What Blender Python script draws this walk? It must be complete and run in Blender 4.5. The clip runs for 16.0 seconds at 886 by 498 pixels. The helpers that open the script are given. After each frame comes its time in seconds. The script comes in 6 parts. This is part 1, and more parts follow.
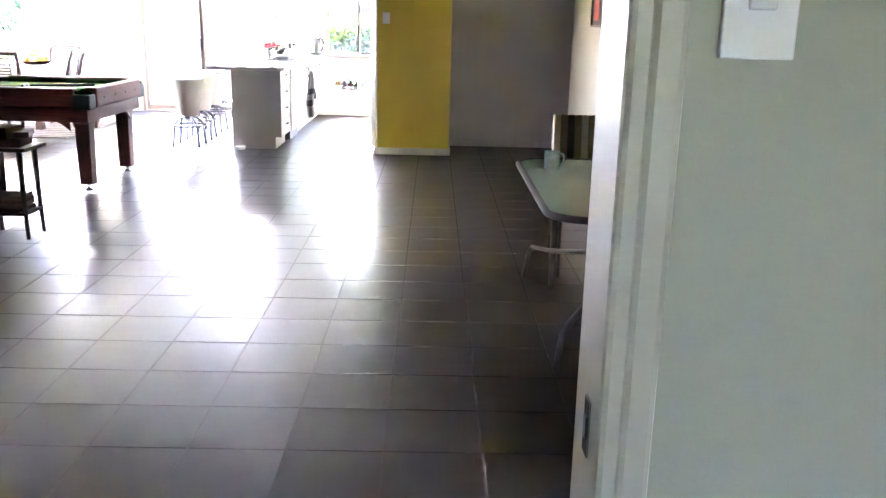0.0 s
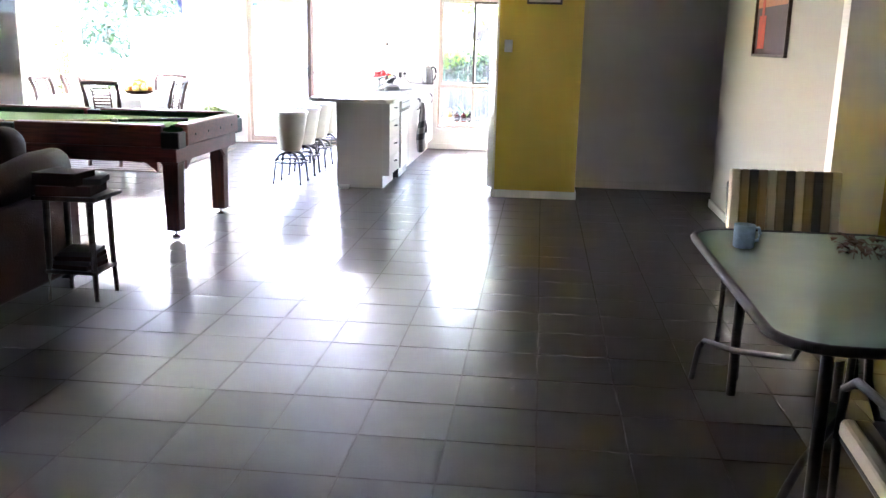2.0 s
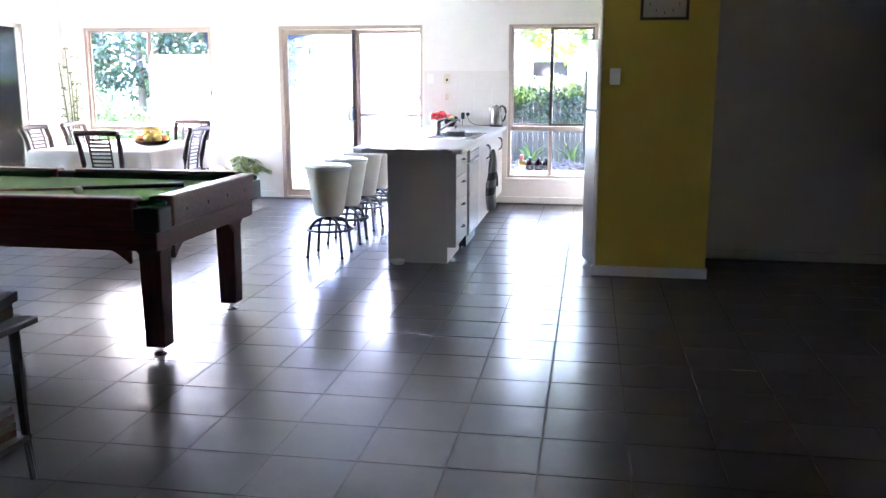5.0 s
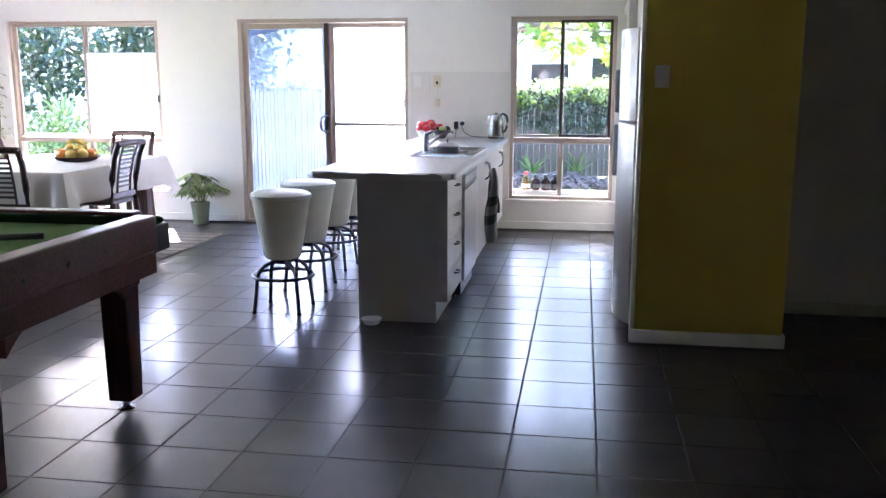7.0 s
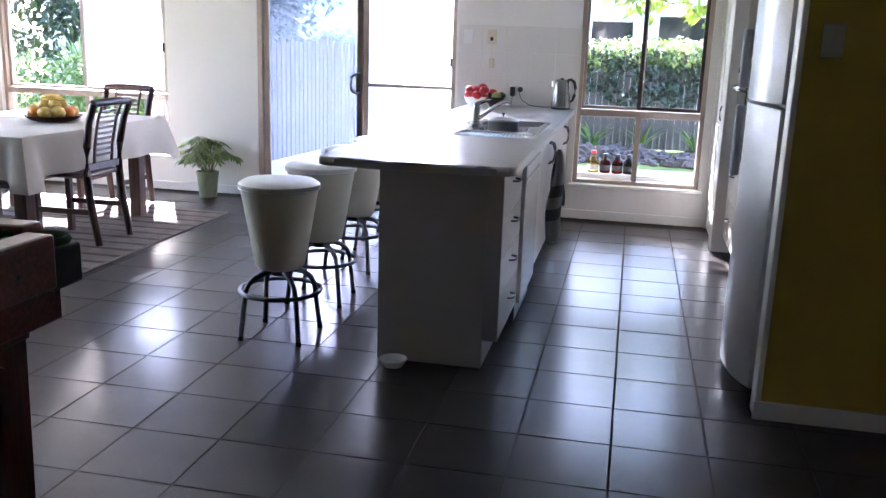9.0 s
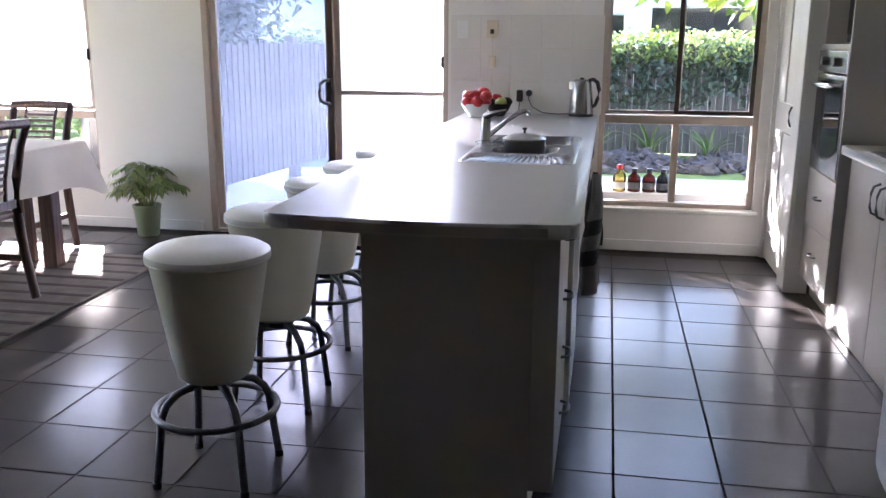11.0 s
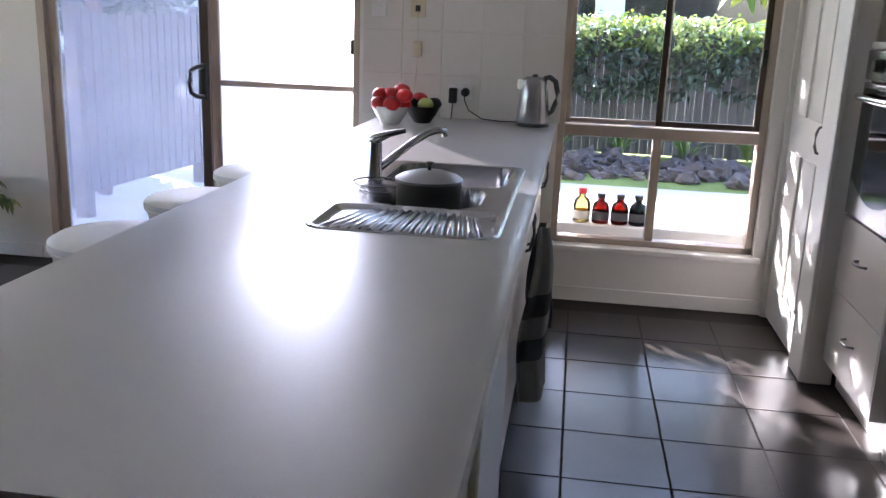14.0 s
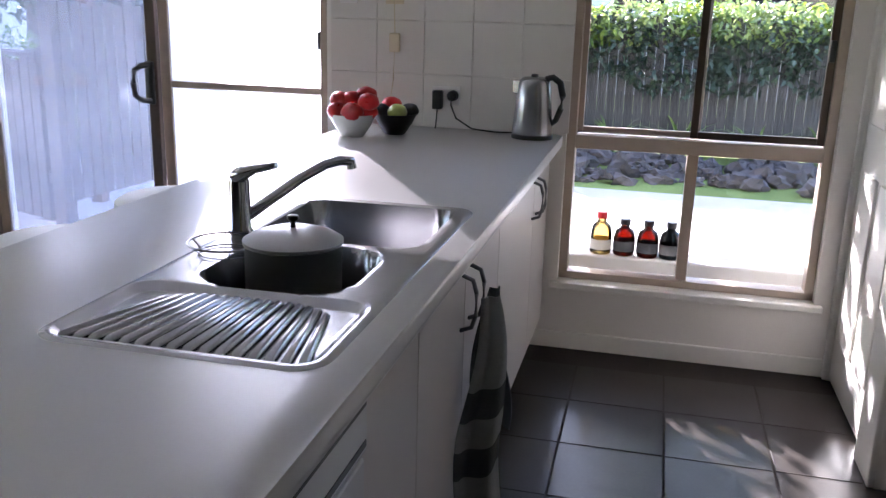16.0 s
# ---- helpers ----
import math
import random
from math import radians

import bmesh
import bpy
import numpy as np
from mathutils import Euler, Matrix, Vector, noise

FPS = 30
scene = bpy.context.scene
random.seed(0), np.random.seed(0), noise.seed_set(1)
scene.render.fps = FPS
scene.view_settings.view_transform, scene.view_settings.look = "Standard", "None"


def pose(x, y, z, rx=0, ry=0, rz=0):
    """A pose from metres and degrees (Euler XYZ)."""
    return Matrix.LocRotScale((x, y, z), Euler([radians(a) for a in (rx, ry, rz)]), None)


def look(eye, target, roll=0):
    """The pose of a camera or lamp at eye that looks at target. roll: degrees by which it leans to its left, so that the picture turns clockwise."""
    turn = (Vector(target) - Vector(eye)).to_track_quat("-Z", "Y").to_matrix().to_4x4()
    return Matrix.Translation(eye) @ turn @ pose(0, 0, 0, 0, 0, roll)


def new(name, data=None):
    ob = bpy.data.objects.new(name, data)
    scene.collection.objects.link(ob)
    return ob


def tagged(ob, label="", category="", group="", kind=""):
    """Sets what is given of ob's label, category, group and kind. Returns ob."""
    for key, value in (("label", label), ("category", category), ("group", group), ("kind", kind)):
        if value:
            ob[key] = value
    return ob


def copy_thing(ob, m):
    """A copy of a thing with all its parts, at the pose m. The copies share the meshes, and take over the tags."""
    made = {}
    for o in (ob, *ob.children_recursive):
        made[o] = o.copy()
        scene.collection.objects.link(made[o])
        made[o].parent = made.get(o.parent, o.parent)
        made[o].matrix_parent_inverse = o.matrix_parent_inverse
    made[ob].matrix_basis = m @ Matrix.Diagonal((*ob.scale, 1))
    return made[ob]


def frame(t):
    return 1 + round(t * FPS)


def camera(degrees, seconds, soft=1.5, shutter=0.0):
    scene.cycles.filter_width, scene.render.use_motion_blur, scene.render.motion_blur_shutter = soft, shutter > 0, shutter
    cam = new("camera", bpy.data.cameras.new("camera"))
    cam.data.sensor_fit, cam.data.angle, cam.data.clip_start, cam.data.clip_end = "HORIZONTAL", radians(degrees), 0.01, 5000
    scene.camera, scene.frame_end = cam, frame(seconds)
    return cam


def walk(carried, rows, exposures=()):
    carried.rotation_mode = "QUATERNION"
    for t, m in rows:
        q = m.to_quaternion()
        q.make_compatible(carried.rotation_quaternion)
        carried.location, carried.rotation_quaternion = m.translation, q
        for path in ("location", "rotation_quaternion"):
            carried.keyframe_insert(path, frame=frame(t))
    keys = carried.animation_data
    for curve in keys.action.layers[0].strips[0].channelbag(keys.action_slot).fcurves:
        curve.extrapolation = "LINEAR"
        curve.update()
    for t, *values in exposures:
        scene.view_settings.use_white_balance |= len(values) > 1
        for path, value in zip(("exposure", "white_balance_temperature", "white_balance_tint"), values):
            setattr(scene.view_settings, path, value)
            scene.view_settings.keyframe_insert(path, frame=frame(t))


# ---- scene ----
cam = camera(53.5, 16.0, soft=1.4)
PATH = [
    (0, (0.34, -1.146, 1.454), (0.37, 0.789, 0.948), 1.4),
    (0.5, (0.254, -0.878, 1.436), (0.182, 1.067, 0.978), 1.7),
    (1, (0.217, -0.636, 1.434), (0.133, 1.311, 0.987), -0.1),
    (1.5, (0.174, -0.343, 1.439), (0.028, 1.606, 1.017), -0.3),
    (2, (0.151, -0.076, 1.466), (-0.053, 1.861, 1.009), 1.3),
    (2.5, (0.112, 0.258, 1.441), (-0.093, 2.204, 1.026), 0.1),
    (3, (0.048, 0.576, 1.413), (-0.18, 2.516, 0.982), 0.7),
    (3.5, (-0.028, 0.923, 1.406), (-0.326, 2.856, 0.99), 1.6),
    (4, (-0.101, 1.316, 1.438), (-0.355, 3.258, 1.033), 0.9),
    (4.1, (-0.128, 1.386, 1.414), (-0.416, 3.326, 1.019), -0.1),
    (6.3, (-0.482, 3.069, 1.417), (-0.839, 5.002, 1.047), 1.0),
    (6.5, (-0.494, 3.266, 1.407), (-0.823, 5.204, 1.04), 0.4),
    (7, (-0.575, 3.662, 1.403), (-0.881, 5.605, 1.037), 0.1),
    (7.5, (-0.628, 4.079, 1.414), (-0.987, 6.003, 1.005), 1.6),
    (8, (-0.711, 4.387, 1.401), (-1.015, 6.323, 1.003), 0.1),
    (8.5, (-0.786, 4.736, 1.41), (-1.04, 6.677, 0.996), 1.7),
    (9, (-0.845, 5.079, 1.409), (-1.24, 6.984, 0.946), 1.9),
    (9.2, (-0.889, 5.231, 1.397), (-1.262, 7.152, 0.983), 1.8),
    (11.3, (-1.293, 6.598, 1.364), (-1.629, 8.513, 0.894), -0.2),
    (11.5, (-1.326, 6.703, 1.377), (-1.612, 8.625, 0.901), 0.0),
    (12, (-1.374, 6.994, 1.387), (-1.538, 8.93, 0.915), 1.2),
    (12.5, (-1.406, 7.234, 1.386), (-1.419, 9.181, 0.927), -0.2),
    (13, (-1.363, 7.478, 1.377), (-1.457, 9.414, 0.885), 0.1),
    (13.4, (-1.269, 7.673, 1.399), (-1.545, 9.595, 0.919), 1.9),
    (13.5, (-1.261, 7.71, 1.398), (-1.553, 9.626, 0.904), 1.7),
    (14, (-1.203, 7.932, 1.378), (-1.477, 9.848, 0.874), 2.2),
    (14.5, (-1.159, 8.158, 1.378), (-1.454, 10.071, 0.874), 0.8),
    (15, (-1.064, 8.366, 1.385), (-1.469, 10.25, 0.852), 1.3),
    (15.5, (-0.981, 8.597, 1.384), (-1.496, 10.443, 0.812), 2.3),
    (16, (-0.947, 8.82, 1.382), (-1.389, 10.696, 0.85), 1.6),
]
EXPOSURES = [(0, 7.5, 6150, 31), (2.0, 6.95, 5950, 29), (4.2, 6.0, 5600, 27), (6.3, 5.0, 5600, 28), (9.0, 4.37, 5650, 28), (11.5, 3.93, 6000, 28), (14.0, 3.58, 6000, 28), (16.0, 3.48, 6000, 28)]
walk(cam, [(t, look(eye, target, roll)) for t, eye, target, roll in PATH], EXPOSURES)

# ---- light ----
SUN_WAY = Vector((0.59, -1.0, -0.535))
world = bpy.data.worlds.new("sky")
scene.world = world
world.use_nodes = True
wn = world.node_tree
sky = wn.nodes.new("ShaderNodeTexSky")
sky.sky_type, sky.sun_disc = "NISHITA", False
sky.sun_elevation, sky.sun_rotation = radians(24.7), radians(-30.5)
back = wn.nodes["Background"]
back.inputs["Strength"].default_value = 0.15
wn.links.new(sky.outputs["Color"], back.inputs["Color"])
sun = new("sun", bpy.data.lights.new("sun", "SUN"))
sun.data.energy, sun.data.angle, sun.data.color = 5.0, radians(0.53), (1.0, 0.95, 0.88)
sun.rotation_mode = "QUATERNION"
sun.rotation_quaternion = SUN_WAY.to_track_quat("-Z", "Y")


# ---- materials ----
def mat(name, col, rough=0.5, metal=0.0, var=0.1, scale=3.0, fine=60.0, bump=0.05, bump_fine=True, spec=0.5, coat=0.0, tilt=0.0, sheen=0.0, coat_rough=0.13, coat_ior=1.5):
    m = bpy.data.materials.new(name)
    m.use_nodes = True
    nt = m.node_tree
    b = nt.nodes["Principled BSDF"]
    tc = nt.nodes.new("ShaderNodeTexCoord")
    n1, n2 = nt.nodes.new("ShaderNodeTexNoise"), nt.nodes.new("ShaderNodeTexNoise")
    n1.inputs["Scale"].default_value, n2.inputs["Scale"].default_value = scale, fine
    n1.inputs["Detail"].default_value = n2.inputs["Detail"].default_value = 4
    for n in (n1, n2):
        nt.links.new(tc.outputs["Object"], n.inputs["Vector"])
    add = nt.nodes.new("ShaderNodeMath")
    add.operation = "MULTIPLY_ADD"
    nt.links.new(n2.outputs["Fac"], add.inputs[0])
    add.inputs[1].default_value = 0.45
    nt.links.new(n1.outputs["Fac"], add.inputs[2])
    mp = nt.nodes.new("ShaderNodeMapRange")
    mp.inputs["From Min"].default_value, mp.inputs["From Max"].default_value = 0.4, 1.05
    mp.inputs["To Min"].default_value, mp.inputs["To Max"].default_value = 1 - var, 1 + var
    nt.links.new(add.outputs[0], mp.inputs["Value"])
    hsv = nt.nodes.new("ShaderNodeHueSaturation")
    hsv.inputs["Color"].default_value = (*col, 1)
    nt.links.new(mp.outputs[0], hsv.inputs["Value"])
    if tilt:
        oi = nt.nodes.new("ShaderNodeObjectInfo")
        mr = nt.nodes.new("ShaderNodeMapRange")
        mr.inputs["To Min"].default_value, mr.inputs["To Max"].default_value = 1 - tilt, 1 + tilt
        nt.links.new(oi.outputs["Random"], mr.inputs["Value"])
        mul = nt.nodes.new("ShaderNodeMath")
        mul.operation = "MULTIPLY"
        nt.links.new(mp.outputs[0], mul.inputs[0])
        nt.links.new(mr.outputs[0], mul.inputs[1])
        nt.links.new(mul.outputs[0], hsv.inputs["Value"])
    nt.links.new(hsv.outputs["Color"], b.inputs["Base Color"])
    rr = nt.nodes.new("ShaderNodeMapRange")
    rr.inputs["To Min"].default_value, rr.inputs["To Max"].default_value = rough * 0.93, min(1, rough * 1.07)
    nt.links.new(n1.outputs["Fac"], rr.inputs["Value"])
    nt.links.new(rr.outputs[0], b.inputs["Roughness"])
    b.inputs["Metallic"].default_value = metal
    b.inputs["Specular IOR Level"].default_value = spec
    b.inputs["Coat Weight"].default_value = coat
    b.inputs["Coat Roughness"].default_value, b.inputs["Coat IOR"].default_value = coat_rough, coat_ior
    b.inputs["Sheen Weight"].default_value = sheen
    if bump:
        bp = nt.nodes.new("ShaderNodeBump")
        bp.inputs["Strength"].default_value, bp.inputs["Distance"].default_value = bump, 0.01
        nt.links.new((n2 if bump_fine else n1).outputs["Fac"], bp.inputs["Height"])
        nt.links.new(bp.outputs["Normal"], b.inputs["Normal"])
    return m


def wood(name, dark, light, rough=0.4, axis=0, scale=6.0, tilt=0.0):
    m = mat(name, light, rough, var=0.15, scale=4, fine=80, bump=0.05, tilt=tilt)
    nt = m.node_tree
    tc = nt.nodes["Texture Coordinate"]
    mp = nt.nodes.new("ShaderNodeMapping")
    sc = [12.0, 12.0, 12.0]
    sc[axis] = 0.8
    mp.inputs["Scale"].default_value = sc
    nt.links.new(tc.outputs["Object"], mp.inputs["Vector"])
    nz = nt.nodes.new("ShaderNodeTexNoise")
    nz.inputs["Scale"].default_value, nz.inputs["Detail"].default_value = scale, 6
    nt.links.new(mp.outputs[0], nz.inputs["Vector"])
    cr = nt.nodes.new("ShaderNodeValToRGB")
    cr.color_ramp.elements[0].position, cr.color_ramp.elements[0].color = 0.35, (*dark, 1)
    cr.color_ramp.elements[1].position, cr.color_ramp.elements[1].color = 0.7, (*light, 1)
    nt.links.new(nz.outputs["Fac"], cr.inputs["Fac"])
    nt.links.new(cr.outputs["Color"], nt.nodes["Hue/Saturation/Value"].inputs["Color"])
    return m


def glass(name, tint=(1, 1, 1), haze=0.0):
    m = bpy.data.materials.new(name)
    m.use_nodes = True
    nt = m.node_tree
    nt.nodes.remove(nt.nodes["Principled BSDF"])
    out = nt.nodes["Material Output"]
    tr, gl, mx, fr = (nt.nodes.new(k) for k in ("ShaderNodeBsdfTransparent", "ShaderNodeBsdfGlossy", "ShaderNodeMixShader", "ShaderNodeFresnel"))
    tr.inputs["Color"].default_value = (*tint, 1)
    gl.inputs["Roughness"].default_value = 0.02
    fr.inputs["IOR"].default_value = 1.45
    nt.links.new(fr.outputs[0], mx.inputs[0])
    nt.links.new(tr.outputs[0], mx.inputs[1])
    nt.links.new(gl.outputs[0], mx.inputs[2])
    last = mx
    if haze:
        df, m2 = nt.nodes.new("ShaderNodeBsdfTranslucent"), nt.nodes.new("ShaderNodeMixShader")
        # Scatter is tinted blue to imitate the blue cast of glare.
        df.inputs["Color"].default_value = (0.8, 0.87, 0.97, 1)
        m2.inputs[0].default_value = haze
        nt.links.new(mx.outputs[0], m2.inputs[1])
        nt.links.new(df.outputs[0], m2.inputs[2])
        last = m2
    nt.links.new(last.outputs[0], out.inputs["Surface"])
    return m


def leafy(name, col, col2, trans=0.35):
    m = bpy.data.materials.new(name)
    m.use_nodes = True
    nt = m.node_tree
    b = nt.nodes["Principled BSDF"]
    out = nt.nodes["Material Output"]
    geo = nt.nodes.new("ShaderNodeNewGeometry")
    cr = nt.nodes.new("ShaderNodeValToRGB")
    cr.color_ramp.elements[0].color, cr.color_ramp.elements[1].color = (*col, 1), (*col2, 1)
    nt.links.new(geo.outputs["Random Per Island"], cr.inputs["Fac"])
    nt.links.new(cr.outputs["Color"], b.inputs["Base Color"])
    b.inputs["Roughness"].default_value = 0.45
    tl, mx = nt.nodes.new("ShaderNodeBsdfTranslucent"), nt.nodes.new("ShaderNodeMixShader")
    nt.links.new(cr.outputs["Color"], tl.inputs["Color"])
    mx.inputs[0].default_value = trans
    nt.links.new(b.outputs[0], mx.inputs[1])
    nt.links.new(tl.outputs[0], mx.inputs[2])
    nt.links.new(mx.outputs[0], out.inputs["Surface"])
    return m


TILE = mat("taupe_floor_tile", (0.038, 0.0315, 0.028), 0.38, var=0.18, scale=5, fine=90, bump=0.02, spec=0.06, coat=1.0, tilt=0.12, coat_rough=0.2, coat_ior=1.185)
GROUT = mat("grout", (0.05, 0.043, 0.039), 0.95, var=0.2, scale=4, bump=0.2, spec=0.1)
CREAM = mat("cream_wall_paint", (0.8, 0.77, 0.72), 0.6, var=0.03, scale=2, fine=140, bump=0.06)
# Cream darkened where walls catch or bounce back too much light.
WARM_DIM = mat("dimmed_warm_white_wall_paint", (0.36, 0.33, 0.28), 0.65, var=0.04, scale=2, fine=140, bump=0.06)
GREY = mat("grey_mauve_wall_paint", (0.68, 0.63, 0.6), 0.6, var=0.04, scale=2, fine=140, bump=0.06)
YELLOW = mat("mustard_yellow_wall_paint", (0.6, 0.445, 0.055), 0.55, var=0.05, scale=2, fine=140, bump=0.06)
CEIL = mat("white_ceiling_paint", (0.82, 0.8, 0.77), 0.8, var=0.03, bump=0.04)
TRIM = mat("white_gloss_trim", (0.8, 0.78, 0.73), 0.35, var=0.04, bump=0.02)
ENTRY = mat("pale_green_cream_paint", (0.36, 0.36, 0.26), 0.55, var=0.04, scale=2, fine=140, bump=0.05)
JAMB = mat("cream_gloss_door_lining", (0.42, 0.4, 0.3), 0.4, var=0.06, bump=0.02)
ALU = mat("beige_powder_coated_aluminium", (0.5, 0.41, 0.33), 0.4, metal=0.1, var=0.08, scale=9, bump=0.03)
ALU_DARK = mat("dark_bronze_aluminium", (0.09, 0.065, 0.05), 0.4, metal=0.3, var=0.1, bump=0.03)
GLASS = glass("window_glass", (0.96, 0.98, 0.97))
SCREEN = glass("fly_screened_glass", (0.9, 0.91, 0.92), haze=0.66)
MESH = glass("sunlit_fly_screen", (0.9, 0.91, 0.92), haze=0.95)
# Blue tint over the dust stands in for bluish glare.
DUSTY = glass("dusty_glare_glass", (0.8, 0.86, 0.98), haze=0.14)
WHITE_LAM = mat("white_laminate", (0.54, 0.5, 0.455), 0.38, var=0.04, scale=2, fine=200, bump=0.02)
SPLASH = mat("white_glazed_wall_tile", (0.72, 0.69, 0.64), 0.3, var=0.04, scale=2, fine=200, bump=0.01)
PANEL = mat("grey_laminate_end_panel", (0.42, 0.395, 0.37), 0.5, var=0.06, scale=2, bump=0.03)
BENCH = mat("pale_speckled_laminate", (0.45, 0.437, 0.415), 0.32, var=0.06, scale=3, fine=350, bump=0.015, spec=1.0, coat=0.3, coat_rough=0.3)
STEEL = mat("brushed_stainless_steel", (0.38, 0.38, 0.39), 0.26, metal=1.0, var=0.08, scale=20, fine=300, bump=0.03)
PAN = mat("dull_aluminium", (0.36, 0.355, 0.35), 0.36, metal=0.85, var=0.08, scale=15, fine=200, bump=0.03)
CHROME = mat("chrome", (0.34, 0.34, 0.36), 0.12, metal=1.0, var=0.05, bump=0.0)
GUNMETAL = mat("dark_grey_tube", (0.16, 0.16, 0.17), 0.3, metal=0.7, var=0.1, bump=0.02)
BLACK = mat("black_plastic", (0.02, 0.02, 0.02), 0.35, var=0.1, bump=0.03)
BLACK_METAL = mat("black_painted_metal", (0.022, 0.022, 0.025), 0.55, var=0.15, bump=0.05, spec=0.2)
APPL = mat("white_enamel", (0.76, 0.76, 0.74), 0.25, var=0.03, bump=0.01)
FRIDGE = mat("silver_grey_enamel", (0.68, 0.69, 0.7), 0.3, metal=0.1, var=0.03, bump=0.01)
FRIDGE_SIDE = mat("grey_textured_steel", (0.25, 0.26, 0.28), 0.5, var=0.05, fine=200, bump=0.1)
DARK_GLASS = mat("black_oven_glass", (0.012, 0.012, 0.014), 0.06, var=0.1, bump=0.0)
VINYL = mat("cream_vinyl", (0.66, 0.63, 0.52), 0.42, var=0.06, scale=6, fine=150, bump=0.08)
VINYL_TOP = mat("white_vinyl", (0.72, 0.71, 0.67), 0.38, var=0.05, scale=6, fine=150, bump=0.08)
MAHOGANY = wood("red_mahogany", (0.08, 0.017, 0.014), (0.2, 0.045, 0.034), 0.32)
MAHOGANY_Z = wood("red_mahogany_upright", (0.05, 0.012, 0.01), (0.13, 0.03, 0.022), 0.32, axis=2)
DARKWOOD = wood("dark_stained_wood", (0.02, 0.011, 0.008), (0.05, 0.028, 0.02), 0.4, axis=2)
CHAIRWOOD = wood("walnut_stained_wood", (0.045, 0.022, 0.016), (0.13, 0.065, 0.045), 0.38, axis=2)
FELT = mat("green_baize", (0.2, 0.31, 0.11), 0.95, var=0.12, scale=7, fine=250, bump=0.12, spec=0.05)
CUSHION = mat("dark_green_cushion_cloth", (0.02, 0.06, 0.02), 0.85, var=0.12, fine=250, bump=0.1, spec=0.1)
LEATHER = mat("maroon_brown_leather", (0.034, 0.012, 0.01), 0.55, var=0.18, scale=6, fine=90, bump=0.25, spec=0.15)
CLOTH = mat("cream_linen_tablecloth", (0.62, 0.55, 0.46), 0.85, var=0.07, scale=5, fine=260, bump=0.15, spec=0.1)
RUG = mat("taupe_woven_rug", (0.2, 0.165, 0.14), 0.95, var=0.3, scale=9, fine=170, bump=0.5, spec=0.05)
RUG_BAND = mat("dark_rug_band", (0.1, 0.08, 0.07), 0.95, var=0.3, scale=9, fine=170, bump=0.5, spec=0.05)
CERAMIC = mat("white_ceramic", (0.75, 0.75, 0.72), 0.2, var=0.03, bump=0.0)
POT_GREEN = mat("pale_green_glazed_pot", (0.3, 0.36, 0.23), 0.3, var=0.1, bump=0.02)
LEAF = leafy("green_leaf", (0.05, 0.12, 0.02), (0.16, 0.22, 0.05))
LEAF_YELLOW = leafy("yellow_green_leaf", (0.05, 0.11, 0.015), (0.2, 0.26, 0.03), 0.42)
# Leaf colour darkened to carry the shade on trees and hedge underside.
LEAF_SHADE = leafy("shade_dark_leaf", (0.018, 0.035, 0.022), (0.05, 0.075, 0.04), 0.15)
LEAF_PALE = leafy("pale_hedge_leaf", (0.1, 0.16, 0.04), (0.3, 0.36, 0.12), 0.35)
BARK = mat("grey_bark", (0.14, 0.11, 0.09), 0.9, var=0.3, scale=6, fine=40, bump=0.6)
PALING = wood("weathered_paling", (0.04, 0.036, 0.034), (0.1, 0.088, 0.08), 0.85, axis=2, tilt=0.15)
POSTWOOD = wood("red_brown_post_timber", (0.1, 0.055, 0.04), (0.22, 0.13, 0.1), 0.8, axis=2)
LAWN = mat("mown_lawn", (0.16, 0.2, 0.06), 0.95, var=0.35, scale=0.8, fine=30, bump=0.6, spec=0.1)
PAVE = mat("pale_concrete_paving", (0.42, 0.39, 0.35), 0.85, var=0.15, scale=2, fine=50, bump=0.2)
ROCK = mat("purple_brown_stone", (0.075, 0.06, 0.056), 0.85, var=0.35, scale=6, fine=30, bump=0.5, tilt=0.3)
RENDER = mat("pale_rendered_wall", (0.55, 0.54, 0.5), 0.85, var=0.08, scale=1, fine=40, bump=0.1)
ROOF = mat("grey_roof", (0.12, 0.12, 0.13), 0.7, var=0.15, bump=0.1)
SAIL = mat("navy_shade_cloth", (0.015, 0.03, 0.075), 0.85, var=0.12, fine=200, bump=0.1)
RED = mat("red_apple_skin", (0.5, 0.02, 0.02), 0.28, var=0.25, scale=25, fine=90, bump=0.03)
ORANGE = mat("orange_peel", (0.75, 0.25, 0.03), 0.4, var=0.12, fine=160, bump=0.15)
YFRUIT = mat("yellow_fruit_skin", (0.68, 0.46, 0.09), 0.4, var=0.15, scale=15, bump=0.06)
GFRUIT = mat("green_apple_skin", (0.4, 0.45, 0.12), 0.3, var=0.15, scale=15, bump=0.03)
STRIPE_L = mat("beige_striped_canvas", (0.5, 0.44, 0.34), 0.9, var=0.1, fine=200, bump=0.2)
STRIPE_D = mat("charcoal_stripe_canvas", (0.065, 0.062, 0.062), 0.9, var=0.15, fine=200, bump=0.2)
STRIPE_M = mat("brown_stripe_canvas", (0.24, 0.19, 0.13), 0.9, var=0.1, fine=200, bump=0.2)
TABLE_GLASS = mat("green_tinted_frosted_glass", (0.26, 0.34, 0.285), 0.08, var=0.08, scale=5, fine=200, bump=0.03)
MUG = mat("blue_check_glaze", (0.3, 0.45, 0.58), 0.25, var=0.2, scale=30, bump=0.02)
WICKER = mat("dark_woven_wicker", (0.05, 0.028, 0.018), 0.7, var=0.3, scale=30, fine=200, bump=0.7)
BAMBOO = mat("split_bamboo", (0.62, 0.44, 0.22), 0.5, var=0.2, scale=20, bump=0.1)
